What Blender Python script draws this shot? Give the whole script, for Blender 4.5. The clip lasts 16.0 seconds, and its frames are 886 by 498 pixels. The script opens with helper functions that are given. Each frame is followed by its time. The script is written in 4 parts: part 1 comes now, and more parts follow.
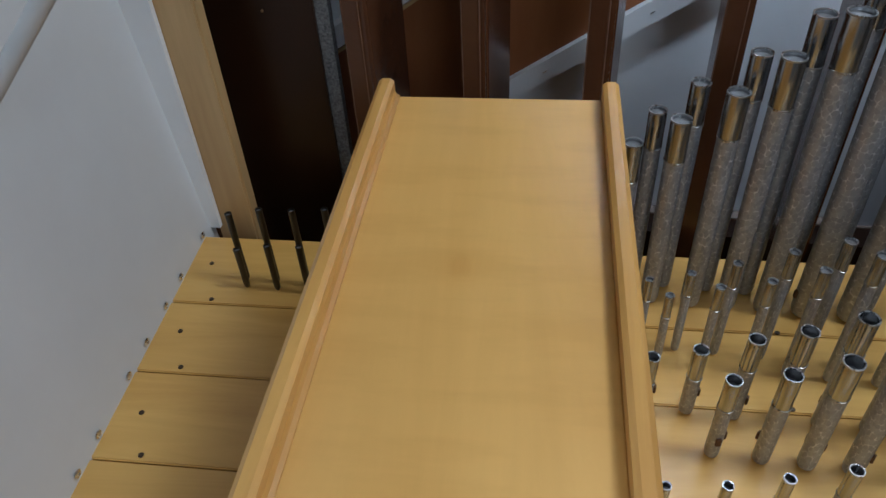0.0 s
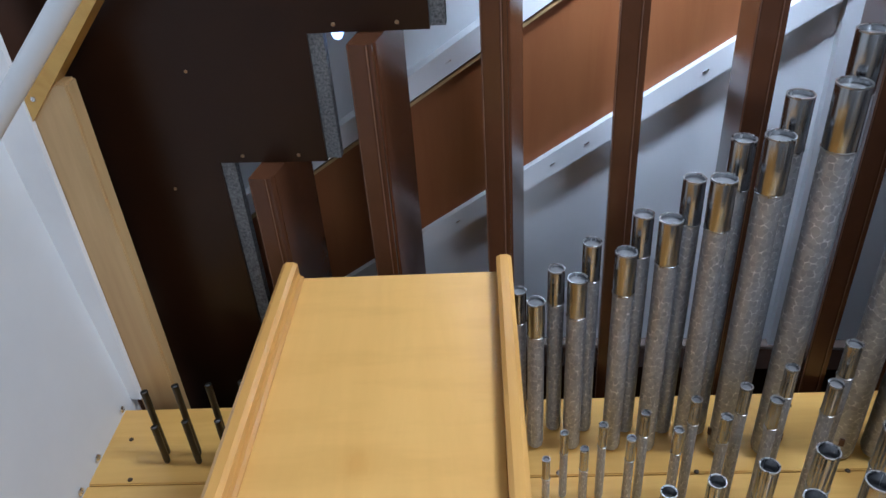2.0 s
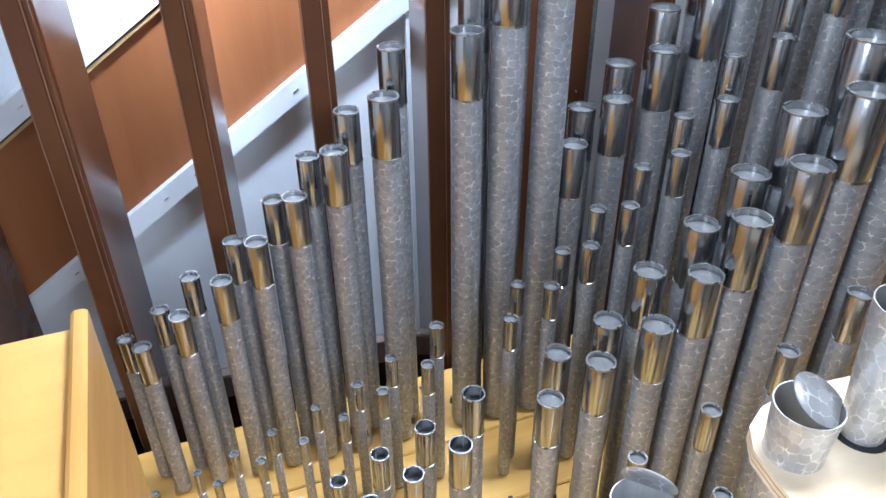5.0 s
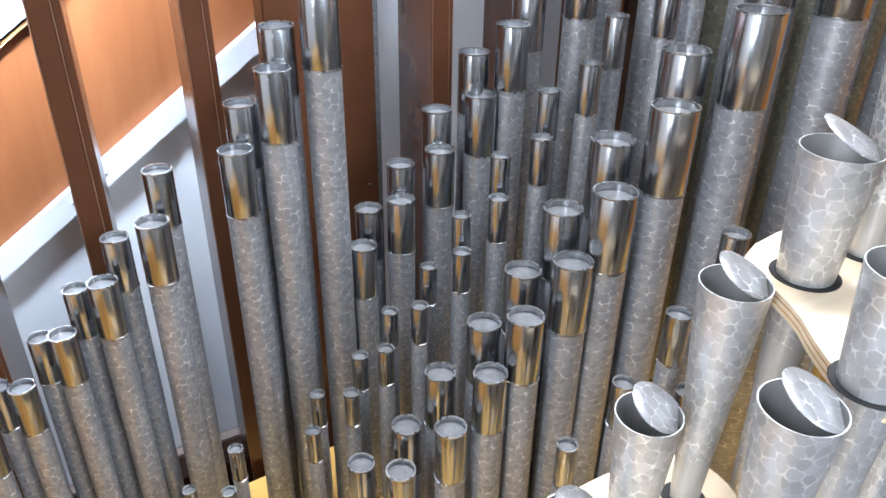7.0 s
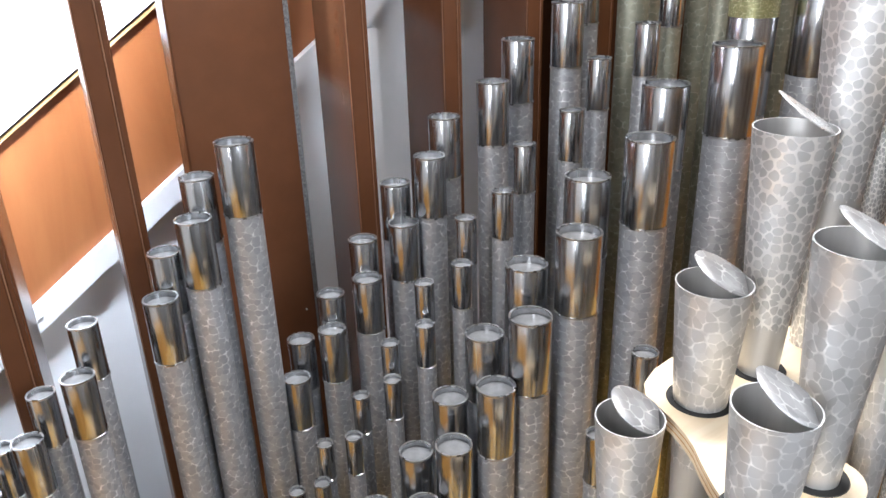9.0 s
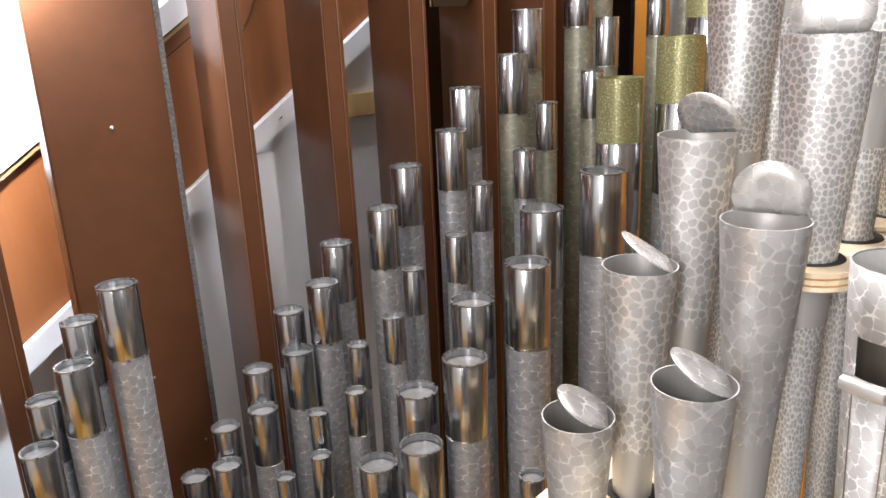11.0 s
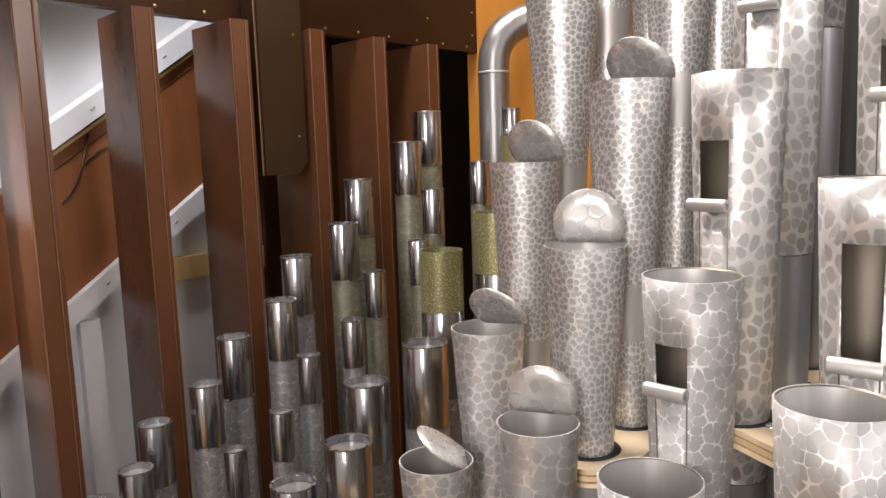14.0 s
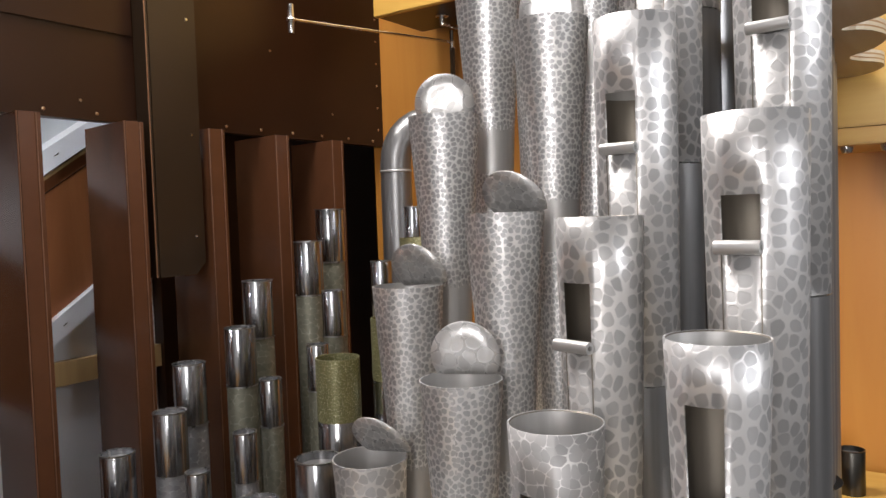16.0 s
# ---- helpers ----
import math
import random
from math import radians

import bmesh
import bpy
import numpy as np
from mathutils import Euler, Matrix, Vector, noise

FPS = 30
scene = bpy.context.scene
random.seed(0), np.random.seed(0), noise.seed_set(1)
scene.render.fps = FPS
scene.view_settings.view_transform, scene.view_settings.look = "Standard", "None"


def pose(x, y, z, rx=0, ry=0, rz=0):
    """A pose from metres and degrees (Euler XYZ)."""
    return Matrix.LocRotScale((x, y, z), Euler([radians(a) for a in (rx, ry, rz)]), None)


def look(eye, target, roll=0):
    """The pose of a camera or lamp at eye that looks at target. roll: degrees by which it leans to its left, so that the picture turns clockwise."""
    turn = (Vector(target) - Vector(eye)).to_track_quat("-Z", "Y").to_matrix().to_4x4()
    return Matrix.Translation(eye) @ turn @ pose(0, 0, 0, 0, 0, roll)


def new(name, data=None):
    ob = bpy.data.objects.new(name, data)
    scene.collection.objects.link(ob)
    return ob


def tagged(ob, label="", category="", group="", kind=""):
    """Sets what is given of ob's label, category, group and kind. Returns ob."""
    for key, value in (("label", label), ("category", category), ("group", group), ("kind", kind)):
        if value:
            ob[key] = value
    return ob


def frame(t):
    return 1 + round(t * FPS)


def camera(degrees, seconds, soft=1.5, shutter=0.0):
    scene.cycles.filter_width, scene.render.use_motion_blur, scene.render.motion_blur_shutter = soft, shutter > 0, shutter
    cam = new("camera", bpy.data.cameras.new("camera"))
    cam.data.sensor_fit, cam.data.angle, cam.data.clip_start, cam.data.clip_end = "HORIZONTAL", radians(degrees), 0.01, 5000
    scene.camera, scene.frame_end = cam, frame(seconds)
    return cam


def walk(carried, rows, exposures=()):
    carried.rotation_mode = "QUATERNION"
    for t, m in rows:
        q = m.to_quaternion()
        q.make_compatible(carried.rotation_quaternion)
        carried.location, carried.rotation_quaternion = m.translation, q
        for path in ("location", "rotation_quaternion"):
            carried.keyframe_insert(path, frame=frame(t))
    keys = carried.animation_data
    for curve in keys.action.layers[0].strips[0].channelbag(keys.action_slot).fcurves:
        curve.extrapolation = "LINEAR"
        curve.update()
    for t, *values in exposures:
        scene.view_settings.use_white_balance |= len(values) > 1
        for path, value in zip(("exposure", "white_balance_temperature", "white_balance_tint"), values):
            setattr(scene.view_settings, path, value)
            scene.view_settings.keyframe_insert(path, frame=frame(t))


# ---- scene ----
cam = camera(60.97, 16.0)
PATH = [
    (0, -0.0618, 0.0216, 0.7270, 48.43, 2.73, 10.19),
    (0.5, -0.0488, 0.0360, 0.7472, 50.73, 2.84, 7.90),
    (1, -0.0362, 0.0421, 0.7645, 52.77, 2.80, 6.50),
    (1.5, -0.0250, 0.0487, 0.7818, 54.35, 3.20, 5.86),
    (2, -0.0121, 0.0542, 0.7930, 56.28, 3.65, 4.94),
    (2.5, 0.0120, 0.0560, 0.7930, 56.96, 3.54, 1.90),
    (3, 0.0389, 0.0532, 0.7913, 55.48, 2.53, -3.24),
    (3.5, 0.0585, 0.0424, 0.7878, 54.52, 1.41, -8.22),
    (4, 0.0856, 0.0327, 0.7924, 54.85, 1.98, -12.04),
    (4.2, 0.0951, 0.0304, 0.7940, 55.27, 1.80, -13.45),
    (6.3, 0.1893, 0.0431, 0.8462, 57.83, -1.06, -25.85),
    (6.5, 0.1956, 0.0413, 0.8526, 58.22, -1.15, -27.50),
    (7, 0.2128, 0.0414, 0.8627, 60.01, -0.73, -30.39),
    (7.5, 0.2274, 0.0336, 0.8774, 61.77, -0.02, -32.39),
    (8, 0.2364, 0.0227, 0.8920, 63.57, 0.58, -33.48),
    (8.5, 0.2380, 0.0194, 0.9061, 65.09, 1.04, -34.11),
    (8.7, 0.2439, 0.0179, 0.9096, 65.63, 1.34, -34.07),
    (10.8, 0.2874, -0.0119, 0.9568, 72.38, 2.58, -39.53),
    (11, 0.2883, -0.0158, 0.9601, 73.10, 2.40, -40.35),
    (11.5, 0.2942, -0.0235, 0.9690, 74.74, 2.54, -42.22),
    (12, 0.3041, -0.0314, 0.9754, 76.22, 2.32, -43.92),
    (12.5, 0.3117, -0.0394, 0.9854, 77.79, 2.39, -45.62),
    (13, 0.3207, -0.0477, 0.9965, 79.38, 2.50, -47.04),
    (13.5, 0.3268, -0.0539, 1.0040, 81.02, 2.08, -48.40),
    (14, 0.3352, -0.0596, 1.0129, 82.46, 1.84, -49.84),
    (14.5, 0.3432, -0.0647, 1.0218, 83.81, 1.68, -51.39),
    (15, 0.3502, -0.0721, 1.0312, 85.02, 1.86, -52.91),
    (15.5, 0.3574, -0.0787, 1.0413, 86.17, 1.92, -54.23),
    (16, 0.3621, -0.0851, 1.0579, 87.58, 1.97, -55.64),
]
walk(cam, [(t, pose(x, y, z, rx, ry, rz)) for t, x, y, z, rx, ry, rz in PATH],
     ((0.0, -0.58, 5300, 6), (1.0, -0.28, 5250, 8), (2.0, 0.06, 5120, 9), (3.5, 0.55, 4980, 8), (6.5, 1.1, 5350, 9), (8.5, 1.02, 5750, 10), (11.0, 0.75, 6400, 14), (12.5, 0.34, 6680, 16), (14.0, 0.13, 6800, 17), (16.0, -0.42, 6400, 14)))

# ---- light ----
world = bpy.data.worlds.new("world")
scene.world = world
world.use_nodes = True
world.node_tree.nodes["Background"].inputs[0].default_value = (0.75, 0.85, 1.0, 1)
world.node_tree.nodes["Background"].inputs[1].default_value = 0.05


def area(name, eye, target, sx, sy, power, colour):
    data = bpy.data.lights.new(name, "AREA")
    data.shape, data.size, data.size_y, data.energy, data.color = "RECTANGLE", sx, sy, power, colour
    ob = new(name, data)
    ob.matrix_world = look(eye, target)
    return ob


# unseen area lights, added and placed to shape brightness across pipes, box and header
area("side_lamp", (-1.35, -0.5, 1.45), (0.7, 0.2, 0.8), 0.7, 1.3, 54, (1.0, 0.97, 0.94))
area("front_fill", (0.75, -1.45, 1.6), (0.95, 0.1, 1.0), 0.8, 0.8, 20, (0.96, 0.98, 1.0))
area("overhead_fill", (0.95, 0.72, 2.2), (0.72, 0.5, 0.0), 0.8, 0.3, 40, (1.0, 0.96, 0.91))
# unseen strips added along the rails' slope to brighten the boards beyond the shutters
along = Vector((0.86, 0.0, 0.51))
for centre, length, power, spread, backward in (((0.27, 0.96, 0.93), 0.62, 15, 180, (-0.38, -0.62, 0.64)), ((0.88, 1.0, 1.36), 0.5, 0.4, 75, (-0.44, -0.30, 0.84))):
    strip = area("outside_fill", centre, (0, 0, 0), length, 0.06, power, (0.90, 0.95, 1.0))
    strip.data.spread = math.radians(spread)
    back = Vector(backward).normalized()
    strip.matrix_world = Matrix.Translation(centre) @ Matrix((along, back.cross(along).normalized(), back)).transposed().to_4x4()


# ---- materials ----
def nodes_of(name):
    m = bpy.data.materials.new(name)
    m.use_nodes = True
    nt = m.node_tree
    return m, nt, nt.nodes["Principled BSDF"]


def node(nt, kind, **values):
    n = nt.nodes.new(kind)
    for key, v in values.items():
        n.inputs[key.replace("_", " ")].default_value = v
    return n


def ramp(nt, stops):
    n = nt.nodes.new("ShaderNodeValToRGB")
    e = n.color_ramp.elements
    for i, (pos, c) in enumerate(stops):
        el = e[i] if i < 2 else e.new(pos)
        el.position, el.color = pos, (*c, 1) if len(c) == 3 else c
    return n


def coords(nt, scale=(1, 1, 1), random_shift=True):
    tc = nt.nodes.new("ShaderNodeTexCoord")
    mp = nt.nodes.new("ShaderNodeMapping")
    mp.inputs["Scale"].default_value = scale
    nt.links.new(tc.outputs["Object"], mp.inputs["Vector"])
    if random_shift:
        oi = nt.nodes.new("ShaderNodeObjectInfo")
        mul = nt.nodes.new("ShaderNodeVectorMath")
        mul.operation = "SCALE"
        mul.inputs[0].default_value = (7.3, 3.1, 5.7)
        nt.links.new(oi.outputs["Random"], mul.inputs["Scale"])
        nt.links.new(mul.outputs[0], mp.inputs["Location"])
    return mp.outputs[0]


def wrapped(nt, around):
    """Flat coordinates laid round a pipe of the given radius, or over a flap's y-z plane if it is 0."""
    tc = nt.nodes.new("ShaderNodeTexCoord")
    sep = nt.nodes.new("ShaderNodeSeparateXYZ")
    nt.links.new(tc.outputs["Object"], sep.inputs[0])
    com = nt.nodes.new("ShaderNodeCombineXYZ")
    if around:
        ang = nt.nodes.new("ShaderNodeMath")
        ang.operation = "ARCTAN2"
        nt.links.new(sep.outputs["Y"], ang.inputs[0])
        nt.links.new(sep.outputs["X"], ang.inputs[1])
        mul = nt.nodes.new("ShaderNodeMath")
        mul.operation = "MULTIPLY"
        mul.inputs[1].default_value = around
        nt.links.new(ang.outputs[0], mul.inputs[0])
        nt.links.new(mul.outputs[0], com.inputs["X"])
    else:
        nt.links.new(sep.outputs["Y"], com.inputs["X"])
    nt.links.new(sep.outputs["Z"], com.inputs["Y"])
    oi = nt.nodes.new("ShaderNodeObjectInfo")
    add = nt.nodes.new("ShaderNodeVectorMath")
    add.operation = "MULTIPLY_ADD"
    add.inputs[1].default_value = (7.3, 3.1, 0)
    nt.links.new(oi.outputs["Random"], add.inputs[0])
    nt.links.new(com.outputs[0], add.inputs[2])
    return add.outputs[0]


def spotted_metal(name, cell, dark, light, net, round_off=0.8, rough=0.34, metal=0.8, broken=0.0, around=0.03):
    """Tin with grey cells in a lighter net; net: where the net ends and the cell begins, round_off: how round the cells are, broken: how much of the net is missing."""
    m, nt, b = nodes_of(name)
    vec = wrapped(nt, around)
    wob = node(nt, "ShaderNodeTexNoise", Scale=0.6 / cell, Detail=2.0)
    nt.links.new(vec, wob.inputs["Vector"])
    add = nt.nodes.new("ShaderNodeVectorMath")
    add.operation = "MULTIPLY_ADD"
    add.inputs[1].default_value = (cell * (0.4 + 0.5 * broken),) * 3
    nt.links.new(wob.outputs["Color"], add.inputs[0])
    nt.links.new(vec, add.inputs[2])
    edge = node(nt, "ShaderNodeTexVoronoi", Scale=1 / cell, Randomness=0.9)
    edge.feature, edge.voronoi_dimensions = "DISTANCE_TO_EDGE", "2D"
    nt.links.new(add.outputs[0], edge.inputs["Vector"])
    near = node(nt, "ShaderNodeTexVoronoi", Scale=1 / cell, Randomness=0.9)
    near.voronoi_dimensions = "2D"
    nt.links.new(add.outputs[0], near.inputs["Vector"])
    sub = nt.nodes.new("ShaderNodeMath")
    sub.operation = "MULTIPLY_ADD"
    sub.inputs[1].default_value = -round_off
    nt.links.new(near.outputs["Distance"], sub.inputs[0])
    nt.links.new(edge.outputs["Distance"], sub.inputs[2])
    shift = nt.nodes.new("ShaderNodeMath")
    shift.inputs[1].default_value = 0.58 * round_off + 0.06
    nt.links.new(sub.outputs[0], shift.inputs[0])
    f = ramp(nt, [(net[0], (1, 1, 1)), (0.5 * (net[0] + net[1]), (0.6, 0.6, 0.6)), (net[1], (0, 0, 0))])
    nt.links.new(shift.outputs[0], f.inputs[0])
    big = node(nt, "ShaderNodeTexNoise", Scale=7.0, Detail=5.0)
    nt.links.new(vec, big.inputs["Vector"])
    patch = node(nt, "ShaderNodeTexNoise", Scale=(0.45 + 0.5 * broken) / cell, Detail=2.0)
    nt.links.new(vec, patch.inputs["Vector"])
    mask = ramp(nt, [(0.42 - 0.2 * (1 - broken), (1 - broken,) * 3), (0.62, (1, 1, 1))])
    nt.links.new(patch.outputs["Fac"], mask.inputs[0])
    fac = nt.nodes.new("ShaderNodeMath")
    fac.operation = "MULTIPLY"
    nt.links.new(f.outputs[0], fac.inputs[0])
    nt.links.new(mask.outputs[0], fac.inputs[1])
    # each cell has its own grey
    sep = nt.nodes.new("ShaderNodeSeparateColor")
    nt.links.new(near.outputs["Color"], sep.inputs[0])
    grey = ramp(nt, [(0.0, tuple(c * 0.86 for c in dark)), (1.0, tuple(min(1, c * 1.14) for c in dark))])
    nt.links.new(sep.outputs[0], grey.inputs[0])
    tone = nt.nodes.new("ShaderNodeMix")
    tone.data_type = "RGBA"
    tone.inputs["B"].default_value = (*light, 1)
    nt.links.new(grey.outputs[0], tone.inputs["A"])
    nt.links.new(fac.outputs[0], tone.inputs["Factor"])
    mr = ramp(nt, [(0.3, (0.80, 0.79, 0.77)), (0.7, (1, 1, 1))])
    nt.links.new(big.outputs["Fac"], mr.inputs[0])
    mix = nt.nodes.new("ShaderNodeMix")
    mix.data_type, mix.blend_type = "RGBA", "MULTIPLY"
    mix.inputs["Factor"].default_value = 1.0
    nt.links.new(tone.outputs["Result"], mix.inputs["A"])
    nt.links.new(mr.outputs[0], mix.inputs["B"])
    nt.links.new(mix.outputs["Result"], b.inputs["Base Color"])
    rr = ramp(nt, [(0.0, (rough + 0.07,) * 3), (1.0, (rough - 0.06,) * 3)])
    nt.links.new(fac.outputs[0], rr.inputs[0])
    nt.links.new(rr.outputs[0], b.inputs["Roughness"])
    b.inputs["Metallic"].default_value = metal
    dent = node(nt, "ShaderNodeTexNoise", Scale=38.0, Detail=3.0)
    nt.links.new(vec, dent.inputs["Vector"])
    hgt = nt.nodes.new("ShaderNodeMath")
    hgt.operation = "MULTIPLY_ADD"
    hgt.inputs[1].default_value = 0.9
    nt.links.new(dent.outputs["Fac"], hgt.inputs[0])
    nt.links.new(fac.outputs[0], hgt.inputs[2])
    bump = node(nt, "ShaderNodeBump", Strength=0.13, Distance=0.001)
    nt.links.new(hgt.outputs[0], bump.inputs["Height"])
    nt.links.new(bump.outputs[0], b.inputs["Normal"])
    return m


def plain_metal(name, colour, rough, streak=0.1, metal=1.0):
    m, nt, b = nodes_of(name)
    vec = coords(nt, (160, 160, 3))
    n = node(nt, "ShaderNodeTexNoise", Scale=1.0, Detail=4.0)
    nt.links.new(vec, n.inputs["Vector"])
    rp = ramp(nt, [(0.3, tuple(c * (1 - streak) for c in colour)), (0.7, tuple(min(1, c * (1 + streak)) for c in colour))])
    nt.links.new(n.outputs["Fac"], rp.inputs[0])
    nt.links.new(rp.outputs[0], b.inputs["Base Color"])
    rr = ramp(nt, [(0.3, (max(0.03, rough - 0.05),) * 3), (0.75, (rough + 0.09,) * 3)])
    nt.links.new(n.outputs["Fac"], rr.inputs[0])
    nt.links.new(rr.outputs[0], b.inputs["Roughness"])
    b.inputs["Metallic"].default_value = metal
    return m


def wood(name, base, dark, along, rough=0.35, coat=0.3, scale=14.0, contrast=0.5):
    """along: axis of the grain, 0 x, 1 y, 2 z."""
    m, nt, b = nodes_of(name)
    sc = [scale] * 3
    sc[along] = scale * 0.09
    vec = coords(nt, tuple(sc))
    n = node(nt, "ShaderNodeTexNoise", Scale=1.6, Detail=8.0, Roughness=0.62, Distortion=0.7)
    nt.links.new(vec, n.inputs["Vector"])
    rp = ramp(nt, [(0.5 - 0.5 * contrast, dark), (0.62, base), (0.9, tuple(min(1, c * 1.12) for c in base))])
    nt.links.new(n.outputs["Fac"], rp.inputs[0])
    vec2 = coords(nt, (2.2, 2.2, 2.2))
    n2 = node(nt, "ShaderNodeTexNoise", Scale=1.0, Detail=3.0)
    nt.links.new(vec2, n2.inputs["Vector"])
    r2 = ramp(nt, [(0.3, (0.86, 0.82, 0.76)), (0.7, (1, 1, 1))])
    nt.links.new(n2.outputs["Fac"], r2.inputs[0])
    mix = nt.nodes.new("ShaderNodeMix")
    mix.data_type, mix.blend_type = "RGBA", "MULTIPLY"
    mix.inputs["Factor"].default_value = 1.0
    nt.links.new(rp.outputs[0], mix.inputs["A"])
    nt.links.new(r2.outputs[0], mix.inputs["B"])
    nt.links.new(mix.outputs["Result"], b.inputs["Base Color"])
    b.inputs["Roughness"].default_value = rough
    b.inputs["Coat Weight"].default_value = coat
    b.inputs["Coat Roughness"].default_value = 0.22
    bump = node(nt, "ShaderNodeBump", Strength=0.06, Distance=0.002)
    nt.links.new(n.outputs["Fac"], bump.inputs["Height"])
    nt.links.new(bump.outputs[0], b.inputs["Normal"])
    return m


def paint(name, colour, rough, mottle=0.12, scale=18.0, bump_s=0.05):
    m, nt, b = nodes_of(name)
    vec = coords(nt)
    n = node(nt, "ShaderNodeTexNoise", Scale=scale, Detail=6.0, Roughness=0.6)
    nt.links.new(vec, n.inputs["Vector"])
    rp = ramp(nt, [(0.3, tuple(c * (1 - mottle) for c in colour)), (0.7, tuple(min(1, c * (1 + mottle)) for c in colour))])
    nt.links.new(n.outputs["Fac"], rp.inputs[0])
    nt.links.new(rp.outputs[0], b.inputs["Base Color"])
    fine = node(nt, "ShaderNodeTexNoise", Scale=220.0, Detail=3.0)
    nt.links.new(vec, fine.inputs["Vector"])
    bump = node(nt, "ShaderNodeBump", Strength=bump_s, Distance=0.001)
    nt.links.new(fine.outputs["Fac"], bump.inputs["Height"])
    nt.links.new(bump.outputs[0], b.inputs["Normal"])
    b.inputs["Roughness"].default_value = rough
    return m


M_SPOT_FINE = spotted_metal("spotted_metal_fine", 0.0066, (0.385, 0.395, 0.415), (0.85, 0.86, 0.875), (0.02, 0.14), 0.40, 0.38, 0.55, 0.88, 0.017)
M_SPOT_OLIVE = spotted_metal("olive_spotted_metal", 0.0078, (0.27, 0.27, 0.21), (0.50, 0.50, 0.41), (0.03, 0.12), 0.40, 0.45, 0.55, 0.8, 0.018)
M_SPOT_DOT = spotted_metal("spotted_metal_dots", 0.0046, (0.48, 0.485, 0.49), (0.88, 0.88, 0.87), (0.24, 0.38), 0.95, 0.41, 0.7, 0.1, 0.028)
M_SPOT_REED = spotted_metal("spotted_metal_reed", 0.0078, (0.58, 0.585, 0.59), (0.92, 0.92, 0.915), (0.03, 0.19), 0.42, 0.34, 0.68, 0.85, 0.025)
M_SPOT_BIG = spotted_metal("spotted_metal_large", 0.0096, (0.54, 0.54, 0.54), (0.90, 0.895, 0.885), (0.21, 0.37), 0.8, 0.42, 0.65, 0.1, 0.03)
M_SPOT_NET = spotted_metal("spotted_metal_net", 0.0078, (0.55, 0.555, 0.56), (0.88, 0.88, 0.875), (0.15, 0.28), 0.75, 0.41, 0.65, 0.15, 0.027)
M_SPOT_CRACK = spotted_metal("spotted_metal_crackle", 0.0064, (0.50, 0.50, 0.50), (0.92, 0.915, 0.905), (0.04, 0.135), 0.42, 0.50, 0.5, 0.35, 0.027)
M_FLAP_REED = spotted_metal("reed_flap_tin", 0.0090, (0.36, 0.36, 0.36), (0.74, 0.74, 0.735), (0.03, 0.12), 0.42, 0.42, 0.6, 0.6, 0)
M_FLAP_DOT = spotted_metal("dotted_flap_tin", 0.0065, (0.60, 0.60, 0.595), (0.88, 0.88, 0.87), (0.16, 0.29), 0.8, 0.33, 0.65, 0.2, 0)
# paler tin holds the lamp's brightness on flaps that face it
M_FLAP_LIT = spotted_metal("lit_flap_tin", 0.0105, (0.70, 0.70, 0.69), (0.90, 0.90, 0.89), (0.15, 0.30), 0.8, 0.32, 0.5, 0.2, 0)
M_INSIDE = plain_metal("tin_inside", (0.52, 0.515, 0.50), 0.45, 0.08, 0.7)
M_SLEEVE = plain_metal("polished_sleeve", (0.43, 0.44, 0.455), 0.21, 0.26)
# shade inside the tubes put into the colour; also colours the cut edges
M_SLOTIN = plain_metal("shaded_inside_cut_edge", (0.22, 0.195, 0.16), 0.45, 0.1, 0.8)
M_RIM = plain_metal("bright_rim", (0.38, 0.38, 0.375), 0.28, 0.05)
M_CAP = paint("grey_cap_felt", (0.13, 0.13, 0.13), 0.36, 0.3, 90)
M_ZINC = plain_metal("plain_zinc", (0.29, 0.29, 0.29), 0.34, 0.14, 0.8)
M_OLD = plain_metal("dull_old_sleeve", (0.09, 0.085, 0.075), 0.35, 0.1)
M_GREEN = spotted_metal("greenish_spotted_metal", 0.0026, (0.27, 0.265, 0.125), (0.84, 0.82, 0.55), (0.0, 0.12), 0.42, 0.34, 0.5, 0.4, 0.029)
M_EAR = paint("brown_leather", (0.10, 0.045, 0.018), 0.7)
M_STEEL = plain_metal("screw_steel", (0.7, 0.7, 0.7), 0.25, 0.05)
M_DARKSCREW = paint("dark_screw", (0.05, 0.03, 0.015), 0.5)
M_BOX = wood("varnished_birch", (0.80, 0.49, 0.14), (0.70, 0.41, 0.105), 1, 0.30, 0.8, 9.0, 0.5)
M_BOX.node_tree.nodes["Principled BSDF"].inputs["Coat Roughness"].default_value = 0.38
nt = M_BOX.node_tree
tc = nt.nodes.new("ShaderNodeTexCoord")
off = nt.nodes.new("ShaderNodeMapping")
off.inputs["Location"].default_value = (0.0, 0.237 * 30, 0)
off.inputs["Scale"].default_value = (38, 30, 0)
nz = node(nt, "ShaderNodeTexNoise", Scale=1.1, Detail=3.0)
ad = nt.nodes.new("ShaderNodeVectorMath")
ad.operation = "MULTIPLY_ADD"
ad.inputs[1].default_value = (0.9, 0.9, 0)
ln = nt.nodes.new("ShaderNodeVectorMath")
ln.operation = "LENGTH"
nt.links.new(tc.outputs["Object"], off.inputs["Vector"])
nt.links.new(off.outputs[0], nz.inputs["Vector"])
nt.links.new(nz.outputs["Color"], ad.inputs[0])
nt.links.new(off.outputs[0], ad.inputs[2])
nt.links.new(ad.outputs[0], ln.inputs[0])
kr = ramp(nt, [(0.25, (0.93, 0.88, 0.8)), (0.45, (0.98, 0.97, 0.95)), (0.9, (1, 1, 1))])
